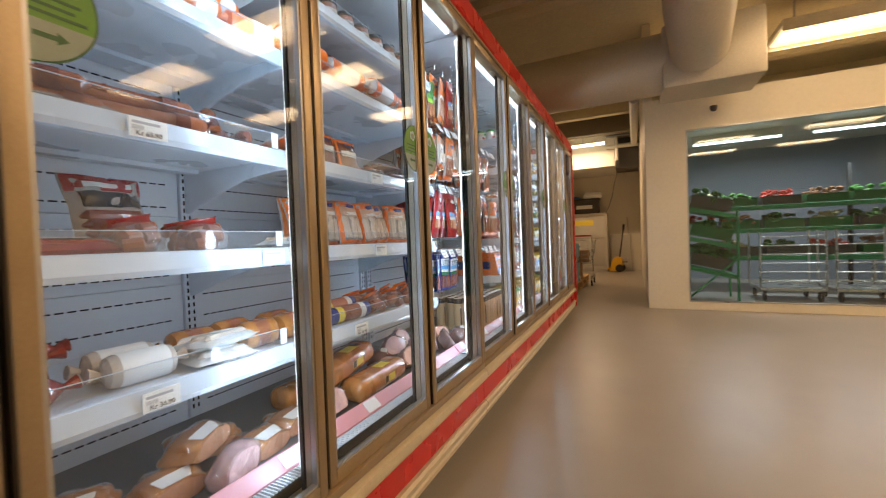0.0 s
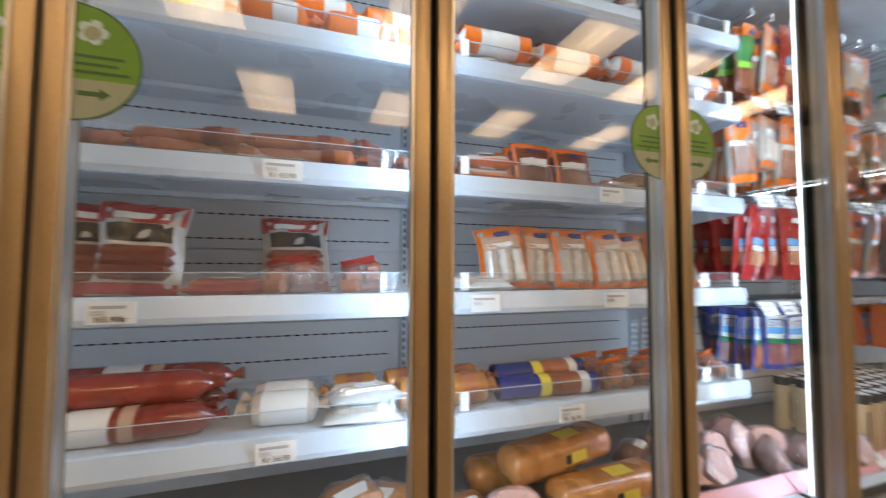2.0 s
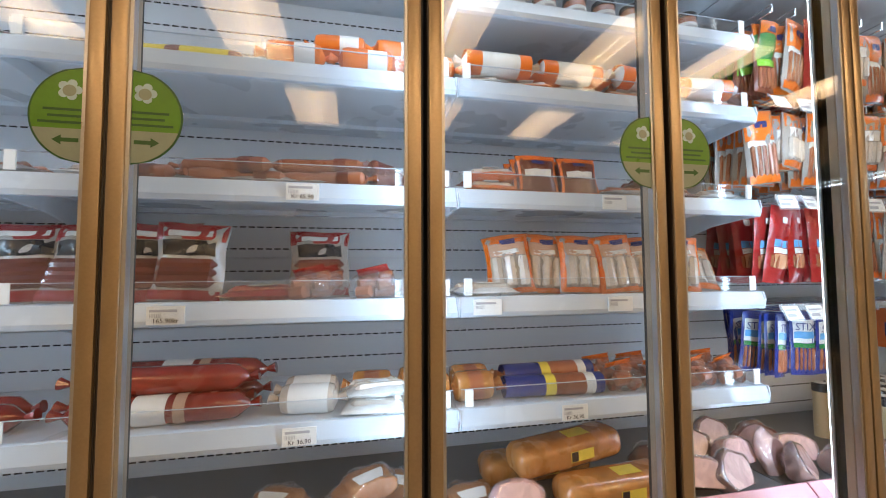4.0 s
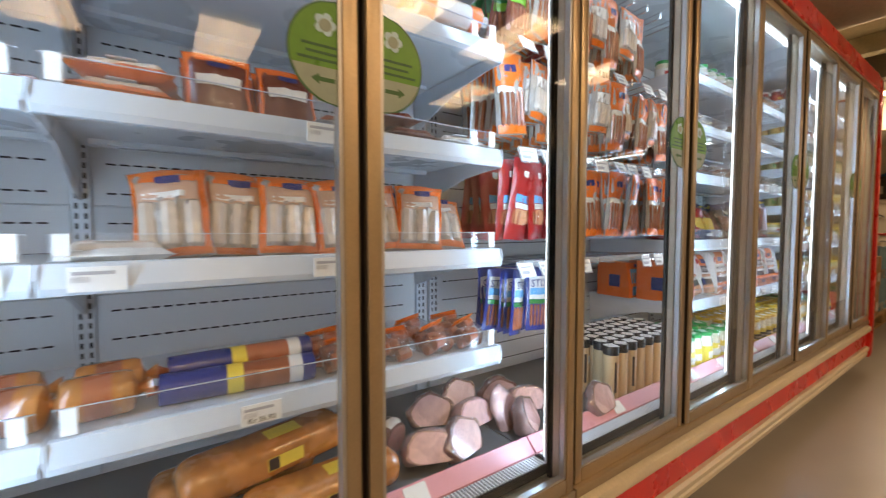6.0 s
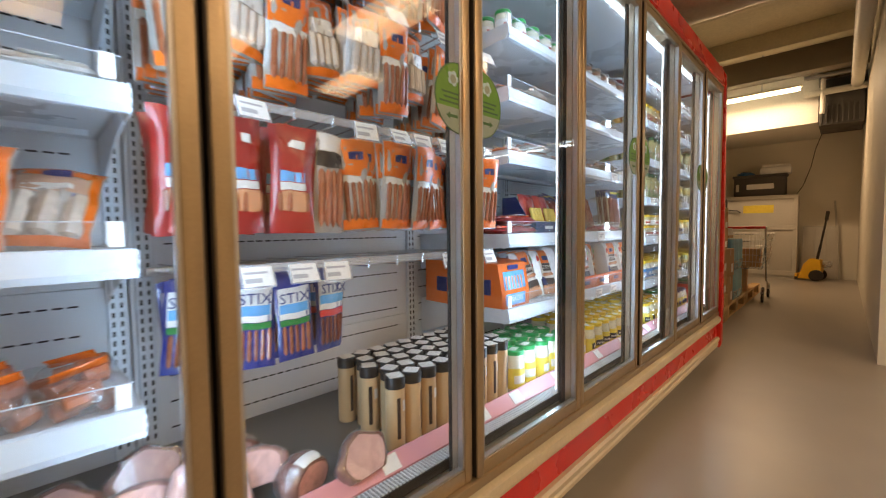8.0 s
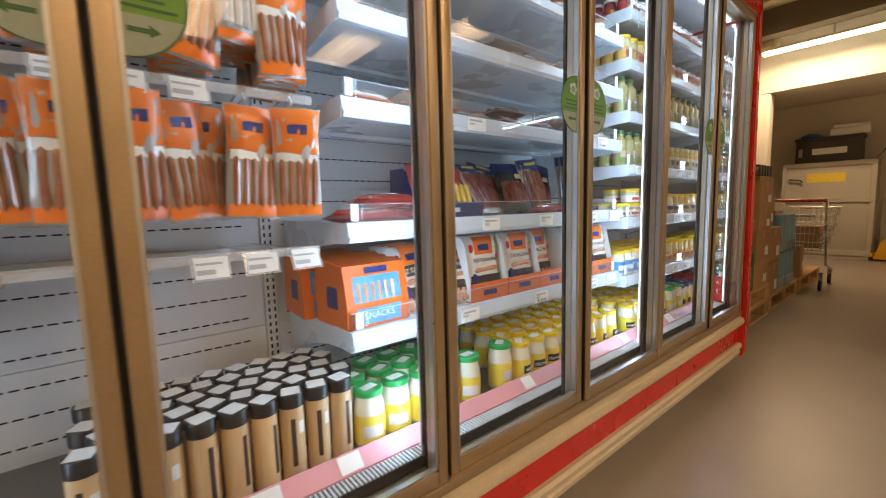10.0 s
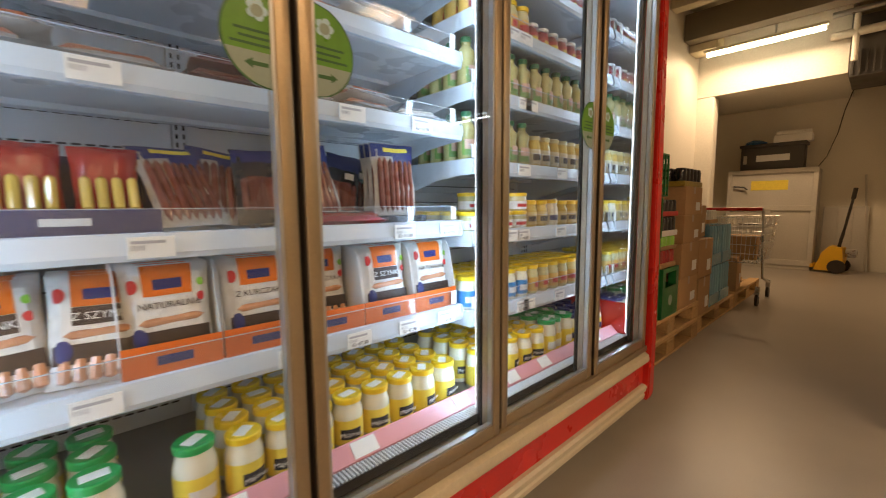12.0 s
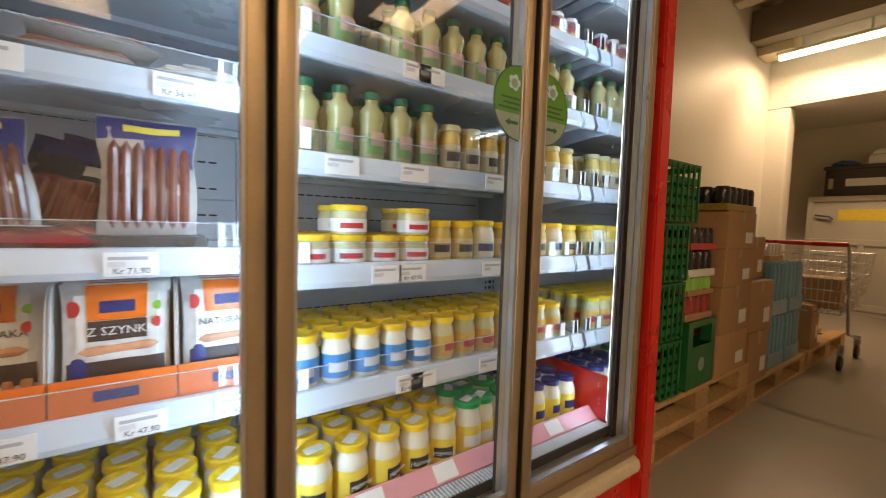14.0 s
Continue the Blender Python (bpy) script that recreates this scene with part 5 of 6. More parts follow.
bbox = master(blue_box())
put(bbox, -0.93, 3.36, 0.9875, 2)
for x, y, a in ((-0.96, 3.56, -28), (-1.0, 3.62, -24), (-0.97, 3.72, -20), (-1.02, 3.78, -26), (-0.98, 3.86, -18), (-1.03, 3.93, -16), (-1.07, 4.0, -12)):
    put(black_pack if int(x * 100) % 2 else dark_pack, x, y, 0.9875 + 0.012, rnd(-16, 16), rnd(-20, 14), a + rnd(-8, 4))
for x in (-0.94, -0.97, -1.0):
    put(dark_pack, x, 4.085, 0.9875 + 0.025, rnd(-2, 2), 0, -6)
bm = B()
box(bm, -1.05, -0.905, 3.995, 4.175, 0.9875, 1.0115, 0.001, 1)
tagged(part("carton_tray", bm, BLACK_FILM), "low black card tray under dry sausage packs", "tray")
for z, kinds in ((1.2955, (flat_orange, flat_brown, flat_brown, flat_dark, flat_brown, flat_brown, flat_pale)), (1.5205, (flat_brown, flat_pale, flat_dark, flat_brown, flat_orange, flat_pale, flat_brown))):
    for i, t in enumerate(kinds):
        put(t, -0.98, 3.06 + 0.185 * i, z, rnd(-10, 10))
        if i % 2:
            put(t, -1.0, 3.08 + 0.185 * i, z + 0.038, rnd(-14, 14))
for i in range(13):
    for x in (-0.94, -1.02):
        put(jar_mini if i < 7 else jar_dark, x, 3.02 + 0.098 * i, 1.7405, rnd(-20, 20))

# jar bay
EX = -0.91
for k in range(4):
    for i in range(6):
        put(mayo if i < 5 else mayo_green, -0.855 - 0.09 * k, 4.375 + 0.087 * i, DECK_Z + 0.0005, rnd(-25, 25))
    for i in range(2):
        put(mayo_green, -0.86 - 0.09 * k, 4.86 + 0.09 * i, DECK_Z + 0.0005, rnd(-25, 25))
    for i in range(4):
        put(mayo_blue, -0.865 - 0.08 * k, 5.025 + 0.077 * i, DECK_Z + 0.0005, rnd(-15, 15))
for k in range(4):
    for i in range(12):
        put(jar_blue if i < 5 else jar_gold, EX - 0.074 * k, 4.36 + 0.076 * i, 0.6785, rnd(-20, 20))
    for i in range(10):
        if i < 4:
            put(tub, EX - 0.088 * k, 4.375 + 0.088 * i, 0.9505, rnd(-15, 15))
            if i in (1, 3) and k < 2:
                put(tub, EX - 0.088 * k, 4.375 + 0.088 * i, 0.9505 + 0.0685, rnd(-15, 15))
    for i in range(8):
        put((jar_plain, jar_plain, jar_cream, jar_plain)[i % 4], EX - 0.078 * k, 4.72 + 0.077 * i, 0.9505, rnd(-20, 20))
    for i in range(13):
        put(bottle if i < 5 else jar_tall, EX - 0.07 * k, 4.36 + (0.078 * i if i < 5 else 0.39 + 0.069 * (i - 5)), 1.1885, rnd(-20, 20))
    for i in range(12):
        if i not in (2,):
            put(bottle, EX - 0.07 * k, 4.36 + 0.078 * i, 1.4255, rnd(-20, 20))
for k in range(3):
    for i in range(13):
        put(jar_red if i > 4 else jar_gold, EX - 0.065 * k, 4.37 + 0.071 * i, 1.6505, rnd(-20, 20))
        put(jar_red, EX - 0.065 * k, 4.37 + 0.071 * i, 1.8605 + 0.0005, rnd(-20, 20))


# ---- storage corner ----
WOOD = mat("raw_pallet_wood", (0.46, 0.29, 0.13), 0.75, var=0.25, scale=5, fine=60, bump=0.4, rand=0.2)
GREEN_PLASTIC = mat("green_crate_plastic", (0.012, 0.14, 0.035), 0.4, var=0.1, scale=8, rand=0.08)
BLUE_PALLET = mat("blue_painted_wood", (0.02, 0.07, 0.22), 0.6, var=0.25, scale=6)
WATER = plastic("blue_water_wrap", (0.16, 0.36, 0.50), 0.2, 0.1)
GREY_PAINT = mat("grey_white_painted_steel", (0.50, 0.47, 0.41), 0.45, var=0.10, scale=3, fine=50)
DARK_BOX = mat("dark_grey_plastic", (0.06, 0.055, 0.05), 0.5, var=0.15)
TRUCK_YELLOW = mat("yellow_painted_steel", (0.75, 0.42, 0.02), 0.4, var=0.12)
STEEL = mat("zinc_steel", (0.55, 0.54, 0.52), 0.3, 0.85)
TAPE = mat("brown_tape", (0.34, 0.22, 0.11), 0.35, bump=0.05)


def pallet(x, y, z, m=WOOD, label="worn wooden euro pallet"):
    """A pallet 0.8 m across x and 1.2 m along y, its corner at (x, y, z)."""
    t = thing("pallet", label, "pallet", "stacked wooden pallets", at=pose(x, y, z))
    for k, xx in enumerate((0.0, 0.165, 0.35, 0.535, 0.7)):
        part("deck_board", box(B(), xx, xx + (0.145 if k in (0, 2) else 0.10), 0, 1.2, 0.122, 0.144, 0.003, 1), m, t)
    for yy in (0.0, 0.5275, 1.055):
        part("stringer_board", box(B(), 0, 0.8, yy, yy + 0.145, 0.1, 0.1218, 0.003, 1), m, t)
        for xx in (0.0, 0.33, 0.70):
            part("block", box(B(), xx, xx + (0.14 if xx == 0.33 else 0.10), yy, yy + 0.145, 0.0222, 0.0998, 0.004, 1), m, t)
    for xx in (0.0, 0.33, 0.70):
        part("bottom_board", box(B(), xx, xx + (0.14 if xx == 0.33 else 0.10), 0, 1.2, 0.0, 0.022, 0.003, 1), m, t)
    return t


def crate(x, y, z, w=0.4, l=0.3, h=0.28, rz=0.0, label="green slatted plastic crate", logo=False):
    """An open crate with ribbed walls and hand holes; its middle at (x, y)."""
    t = thing("plastic_crate", label, "crate", "stacked green crates", at=pose(x, y, z, 0, 0, rz))
    part("base", box(B(), -w / 2, w / 2, -l / 2, l / 2, 0, 0.012, 0.003, 1), GREEN_PLASTIC, t)
    part("rim", bm_ring(w, l, h - 0.028, h, 0.012), GREEN_PLASTIC, t)
    if logo:
        part("rim", bm_ring(w, l, 0.0125, h * 0.62, 0.006), GREEN_PLASTIC, t, "solid lower wall")
        for s in (-1, 1):
            for q in (-1, 1):
                part("corner_post", box(B(), s * w / 2 - 0.05 * (s > 0), s * w / 2 + 0.05 * (s < 0), q * l / 2 - 0.05 * (q > 0), q * l / 2 + 0.05 * (q < 0), h * 0.62, h - 0.028), GREEN_PLASTIC, t, smooth=False)
        bm = lathe(B(), [(0, 0.001), (0.035, 0.001), (0.035, 0)], 20, Matrix.Translation((w / 2 + 0.0005, 0, h * 0.34)) @ FACE_X)
        part("emblem", bm, STICK_PALE, t, "pale round emblem", smooth=False)
        return t
    n = 4
    for k in range(n):
        zz = 0.03 + (h - 0.075) * k / n
        part("slat", bm_ring(w, l, zz, zz + (h - 0.075) / n * 0.62, 0.007), GREEN_PLASTIC, t)
    for i in range(6):
        yy = -l / 2 + l * (i + 0.5) / 6
        part("rib", box(B(), w / 2 - 0.001, w / 2 + 0.007, yy - 0.006, yy + 0.006, 0.006, h - 0.01), GREEN_PLASTIC, t, smooth=False)
    for i in range(7):
        xx = -w / 2 + w * (i + 0.5) / 7
        part("rib", box(B(), xx - 0.006, xx + 0.006, -l / 2 - 0.007, -l / 2 + 0.001, 0.006, h - 0.01), GREEN_PLASTIC, t, smooth=False)
    return t


def bm_ring(w, l, z0, z1, th):
    bm = B()
    box(bm, -w / 2, w / 2, -l / 2, -l / 2 + th, z0, z1)
    box(bm, -w / 2, w / 2, l / 2 - th, l / 2, z0, z1)
    box(bm, -w / 2, -w / 2 + th, -l / 2 + th, l / 2 - th, z0, z1)
    box(bm, w / 2 - th, w / 2, -l / 2 + th, l / 2 - th, z0, z1)
    return bm


def carton(x, y, z, w, l, h, rz=0.0, label="brown cardboard carton with taped seam", m=None):
    t = thing("carton", label, "carton", "stacked cartons", at=pose(x, y, z, 0, 0, rz))
    part("carton_body", box(B(), -w / 2, w / 2, -l / 2, l / 2, 0, h, 0.004, 1), m or KRAFT, t)
    part("tape", box(B(), -w / 2 - 0.0006, w / 2 + 0.0006, -0.025, 0.025, h * 0.75, h + 0.0008), TAPE, t, "brown packing tape", smooth=False)
    part("print_line", box(B(), w / 2, w / 2 + 0.0008, l * 0.12, l * 0.38, h * 0.15, h * 0.45), PAPER, t, "white shipping label", smooth=False)
    return t


def can_tray(x, y, z, w, l, h, body, lid, n, label, tray=None):
    """A shrink-wrapped tray of cans."""
    t = thing("can_tray", label, "drinks tray", "trays of drinks cans", at=pose(x, y, z))
    part("tray", box(B(), -w / 2, w / 2, -l / 2, l / 2, 0, h * 0.28, 0.003, 1), tray or KRAFT, t)
    r = l / n / 2 * 0.94
    m = max(2, int(w / (2 * r)))
    for i in range(n):
        for j in range(m):
            bm = lathe(B(), [(0, 0.01), (r * 0.9, 0.01), (r, h * 0.12), (r, h * 0.86), (r * 0.8, h * 0.97), (0, h * 0.965)], 10)
            c = part("can", bm, body, t)
            c.location = (-w / 2 + w * (j + 0.5) / m, -l / 2 + l * (i + 0.5) / n, 0)
    return t


for z in (0.0, 0.1445):
    pallet(-1.655 + rnd(-0.01, 0.01), 5.72 + rnd(-0.01, 0.01), z)
PZ = 0.289
for k in range(4):
    crate(-1.065 + 0.012 * (k == 3), 5.925 + 0.008 * k + 0.03 * (k == 3), PZ + 0.2655 * k, 0.40, 0.30, 0.26, rnd(-2, 2))
    crate(-1.48, 5.92, PZ + 0.2655 * k, 0.40, 0.30, 0.26, rnd(-2, 2))
crate(-1.055, 6.265, PZ, 0.40, 0.31, 0.33, 1, "dark green bottle crate with pale emblem", True)
crate(-1.50, 6.265, PZ, 0.40, 0.31, 0.33, 0, "dark green bottle crate with pale emblem", True)
TZ = PZ + 0.3305
for h, m, card, lab in ((0.12, RED_FILM, KRAFT, "red and green cans in a shrink-wrapped tray"), (0.09, LIME, KRAFT, "lime green cans in a tray"), (0.13, BLACK_FILM, WHITE_CARD, "black cans in a white card tray"), (0.11, BLACK_FILM, RED_PAPER, "black cans in a red card tray")):
    can_tray(-1.06, 6.255, TZ, 0.38, 0.28, h, m, STEEL, 4, lab, card)
    TZ += h + 0.0005
CZ = PZ
for k, h in enumerate((0.22, 0.25, 0.20, 0.20)):
    carton(-1.06, 6.66 + 0.008 * k, CZ, 0.40, 0.42, h, rnd(-3, 3))
    carton(-1.48, 6.66, CZ, 0.40, 0.42, h, rnd(-2, 2))
    CZ += h + 0.0005
can_tray(-1.06, 6.66, CZ, 0.40, 0.40, 0.13, BLACK_FILM, STEEL, 5, "black and yellow cans in a printed tray", mat("black_yellow_card", (0.30, 0.22, 0.03), 0.5, var=0.5, scale=14))
pallet(-1.67, 6.95, 0.0)
pallet(-1.67, 8.18, 0.0, WOOD)
PB = 0.1445
for k in range(2):
    carton(-1.06, 7.10, PB + 0.31 * k, 0.38, 0.36, 0.305, rnd(-3, 3))
    carton(-1.46, 7.08, PB + 0.31 * k, 0.38, 0.36, 0.305, rnd(-3, 3))
carton(-1.10, 7.10, PB + 0.621, 0.36, 0.36, 0.26, 4)
can_tray(-1.44, 7.1, PB + 0.621, 0.30, 0.36, 0.2, STEEL, STEEL, 4, "silver cans in clear wrap")
for k in range(2):
    for y in (7.52, 7.86):
        can_tray(-1.08, y, PB + 0.36 * k, 0.38, 0.31, 0.355, WATER, STEEL, 4, "blue shrink-wrapped pack of water bottles", WATER)
        can_tray(-1.48, y, PB + 0.36 * k, 0.38, 0.31, 0.355, WATER, STEEL, 4, "blue shrink-wrapped pack of water bottles", WATER)
can_tray(-1.1, 7.6, PB + 0.72, 0.30, 0.28, 0.12, STEEL, STEEL, 4, "silver cans in clear wrap")
carton(-1.1, 8.45, PB, 0.40, 0.36, 0.35, 5)
carton(-1.45, 8.5, PB, 0.30, 0.40, 0.30, -4)


def shopping_cart(x, y):
    t = thing("shopping_cart", "steel wire shopping cart with red handle", "shopping cart", at=pose(x, y, 0))
    part("handle", rod(B(), (-0.25, 0, 0.985), (0.25, 0, 0.985), 0.016, 10), RED, t, "red plastic handle")
    for s in (-0.25, 0.25):
        bm = B()
        rod(bm, (s, 0, 0.985), (s * 0.95, 0.14, 0.86), 0.011, 8)
        rod(bm, (s * 0.95, 0.14, 0.86), (s * 0.95, 0.30, 0.30), 0.011, 8)
        rod(bm, (s * 0.95, 0.30, 0.30), (s * 0.85, 0.95, 0.16), 0.011, 8)
        part("frame", bm, STEEL, t, "chrome tube frame")
    zt, zb = 0.90, 0.45
    for k in range(6):
        f = k / 5
        z = zb + (zt - zb) * f
        y0, y1, hw = 0.20 - 0.10 * f, 0.92 + 0.10 * f, 0.20 + 0.05 * f
        bm = B()
        for a, b in (((-hw, y0, z), (hw, y0, z)), ((-hw, y1, z), (hw, y1, z)), ((-hw, y0, z), (-hw, y1, z)), ((hw, y0, z), (hw, y1, z))):
            rod(bm, a, b, 0.004, 5)
        part("basket_ring", bm, STEEL, t)
    bm = B()
    for i in range(13):
        q = i / 12
        for s in (-1, 1):
            rod(bm, (s * 0.20, 0.20 + 0.72 * q, zb), (s * 0.25, 0.10 + 0.92 * q, zt), 0.0025, 4)
        xx = -0.2 + 0.4 * q
        rod(bm, (xx, 0.20, zb), (xx, 0.92, zb), 0.0025, 4)
        rod(bm, (xx, 0.92, zb), (xx * 1.25, 1.02, zt), 0.0025, 4)
        rod(bm, (xx, 0.20, zb), (xx * 1.25, 0.10, zt), 0.0025, 4)
    tagged(part("wire_mesh", bm, STEEL, t, "thin chrome wires"), kind="stuff")
    for sx, sy in ((-0.2, 0.34), (0.2, 0.34), (-0.2, 0.92), (0.2, 0.92)):
        bm = B()
        rod(bm, (sx - 0.012, sy, 0.06), (sx + 0.012, sy, 0.06), 0.06, 16)
        w = part("wheel", bm, RUBBER, t, "black rubber castor")
        part("fork", box(B(), sx - 0.02, sx + 0.02, sy - 0.015, sy + 0.015, 0.10, 0.20, 0.004, 1), STEEL, w)
    return t


shopping_cart(-0.93, 8.08)
carton(-0.93, 8.66, 0.457, 0.30, 0.34, 0.24, 3, "orange-brown carton lying in the shopping cart")


def steel_container(x0, x1, y, h):
    t = thing("storage_container", "grey-white steel container with framed doors", "container")
    d = 0.42
    part("body", box(B(), x0, x1, y, y + d, 0.06, h, 0.006), GREY_PAINT, t)
    part("skid", box(B(), x0 + 0.02, x1 - 0.02, y - 0.01, y + d, 0, 0.0595, 0.004, 1), GREY_PAINT, t)
    xm = (x0 + x1) / 2
    for a, b, c, e in ((x0, x1, h - 0.05, h + 0.02), (x0, x1, 0.92, 1.0), (x0, x1, 0.062, 0.15), (x0, x0 + 0.06, 0.15, 0.92), (x1 - 0.06, x1, 0.15, 0.92), (xm - 0.03, xm + 0.03, 0.15, 0.92), (x0, x0 + 0.06, 1.0, h - 0.05), (x1 - 0.06, x1, 1.0, h - 0.05)):
        part("frame_bar", box(B(), a, b, y - 0.025, y - 0.0003, c, e, 0.004, 1), GREY_PAINT, t)
    part("sign", box(B(), xm - 0.25, xm + 0.22, y - 0.004, y - 0.0003, 1.25, 1.40), YELLOW_PAPER, t, "yellow warning sign", smooth=False)
    bm = B()
    rod(bm, (x0 + 0.1, y - 0.05, 1.32), (x0 + 0.24, y - 0.05, 1.30), 0.012, 8)
    rod(bm, (x0 + 0.24, y - 0.05, 1.30), (x0 + 0.28, y - 0.05, 1.26), 0.012, 8)
    rod(bm, (x0 + 0.1, y, 1.32), (x0 + 0.1, y - 0.05, 1.32), 0.012, 8)
    part("latch", bm, DARK_BOX, t, "dark latch handle")
    bm = B()
    rod(bm, (x0 + 0.2, y - 0.05, 0.70), (x0 + 0.46, y - 0.05, 0.70), 0.012, 8)
    rod(bm, (x0 + 0.2, y, 0.70), (x0 + 0.2, y - 0.05, 0.70), 0.012, 8)
    part("latch", bm, DARK_BOX, t, "dark latch handle")
    return t


steel_container(-1.74, -0.60, 11.66, 1.56)
t = thing("tool_box", "dark plastic box with a white label on the container", "box", at=pose(-1.19, 11.84, 1.5805))
part("box_body", box(B(), -0.40, 0.40, -0.16, 0.16, 0, 0.36, 0.012), DARK_BOX, t)
part("lid", box(B(), -0.42, 0.42, -0.175, 0.175, 0.3605, 0.41, 0.01), DARK_BOX, t)
part("label", box(B(), -0.19, 0.23, -0.1625, -0.1605, 0.13, 0.23), PAPER, t, "white printed label", smooth=False)
part("latch", box(B(), -0.36, -0.31, -0.175, -0.161, 0.10, 0.24, 0.004, 1), GREY_PAINT, t)
bm = B()
box(bm, 0, 0.46, -0.12, 0.12, 0, 0.12, 0.012)
t = tagged(part("polystyrene_box", bm, WHITE_CARD), "white polystyrene box on the dark box", "box")
t.location = (-1.18, 11.84, 1.991)
bm = B()
box(bm, -0.02, 0.40, -0.12, 0.12, 0, 0.07, 0.012)
for v in bm.verts:
    v.co.z += 0.02 * noise.noise(v.co * 9)
t = tagged(part("white_bag", bm, WHITE_FILM), "crumpled white bag on the polystyrene box", "bag")
t.matrix_basis = pose(-1.14, 11.84, 2.117, 0, 2, 6)
bm = B()
bmesh.ops.create_icosphere(bm, subdivisions=3, radius=1)
for v in bm.verts:
    k = 1 + 0.3 * noise.noise(v.co * 2.5)
    v.co = Vector((v.co.x * 0.14 * k, v.co.y * 0.1 * k, max(v.co.z, -0.6) * 0.05 * k + 0.03))
t = tagged(part("blue_bag", bm, plastic("blue_bag_film", (0.04, 0.16, 0.38))), "crumpled blue plastic bag on the dark box", "bag")
t.location = (-1.42, 11.82, 1.991)


def pallet_truck(x, y):
    t = thing("pallet_truck", "yellow hand pallet truck with black handle", "pallet truck", at=pose(x, y, 0, 0, 0, -8))
    bm = B()
    extrude_y(bm, [(-0.18, 0.03), (0.10, 0.03), (0.14, 0.20), (0.12, 0.38), (-0.02, 0.40), (-0.10, 0.30)], -0.14, 0.10)
    part("body", bm, TRUCK_YELLOW, t, "yellow steel body")
    for s in (-0.11, 0.05):
        part("fork", box(B(), -0.22, -0.1805, s - 0.05, s + 0.05, 0.06, 0.12, 0.005, 1), TRUCK_YELLOW, t)
    for s in (-0.17, 0.13):
        part("wheel", rod(B(), (0.08, s - 0.025, 0.1), (0.08, s + 0.025, 0.1), 0.1, 18), RUBBER, t, "black rubber wheel")
    bm = B()
    rod(bm, (0.06, -0.02, 0.36), (0.10, -0.02, 0.62), 0.02, 10)
    rod(bm, (0.10, -0.02, 0.62), (0.17, -0.02, 1.12), 0.016, 10)
    rod(bm, (0.168, -0.02, 1.09), (0.185, -0.02, 1.25), 0.026, 10)
    part("handle", bm, RUBBER, t, "black steering handle")
    part("pump", box(B(), 0.1401, 0.26, -0.06, 0.03, 0.24, 0.36, 0.01), STEEL, t, "grey hydraulic pump")
    return t


pallet_truck(-0.38, 11.75)
t = thing("door_leaf", "grey-white panel leaning on the back wall", "panel", at=pose(-0.30, 12.06, 0, -3))
part("panel", box(B(), -0.25, 0.25, -0.02, 0.02, 0, 0.98, 0.004, 1), GREY_PAINT, t)
for xx in (-0.08, 0.08):
    part("rib", box(B(), xx - 0.01, xx + 0.01, -0.03, -0.0203, 0.02, 0.96, 0.003, 1), GREY_PAINT, t)
bm = B()
rod(bm, (-0.02, 12.05, 0.0), (-0.12, 12.12, 1.45), 0.014, 8)
tagged(part("broom_pole", bm, GREY_PAINT), "pale pole leaning on the back wall", "pole")
bm = B()
pts = [(-0.66, 11.95, 1.57), (-0.56, 12.0, 1.75), (-0.46, 12.04, 2.1), (-0.40, 11.9, 2.4), (-0.30, 11.4, 2.6)]
for a, b in zip(pts, pts[1:]):
    rod(bm, a, b, 0.006, 8)
tagged(part("power_cable", bm, RUBBER), "black cable hanging from the cooling unit", "cable")

t = thing("cooling_unit", "dark ceiling cooling unit with pipes", "cooling unit")
part("housing", box(B(), -0.32, 0.18, 10.45, 11.3, 2.55, 3.25, 0.015), DARK_BOX, t)
for k in range(8):
    part("fin", box(B(), -0.30 + 0.06 * k, -0.285 + 0.06 * k, 10.43, 10.4497, 2.58, 2.85), DARK_BOX, t, smooth=False)
for z, r, m in ((3.05, 0.05, WHITE_WALL), (3.3, 0.035, GREY_AL)):
    part("pipe", rod(B(), (-0.5, 10.38, z), (0.195, 10.38, z), r, 12), m, t, "pale insulated pipe")
part("pipe", rod(B(), (-0.28, 10.36, 3.25), (-0.28, 10.36, 2.72), 0.03, 12), WHITE_WALL, t, "pale insulated pipe")
part("pipe", rod(B(), (0.09, 6.6, 2.95), (0.09, 10.4, 3.1), 0.07, 14), WHITE_WALL, t, "long pale insulated pipe")


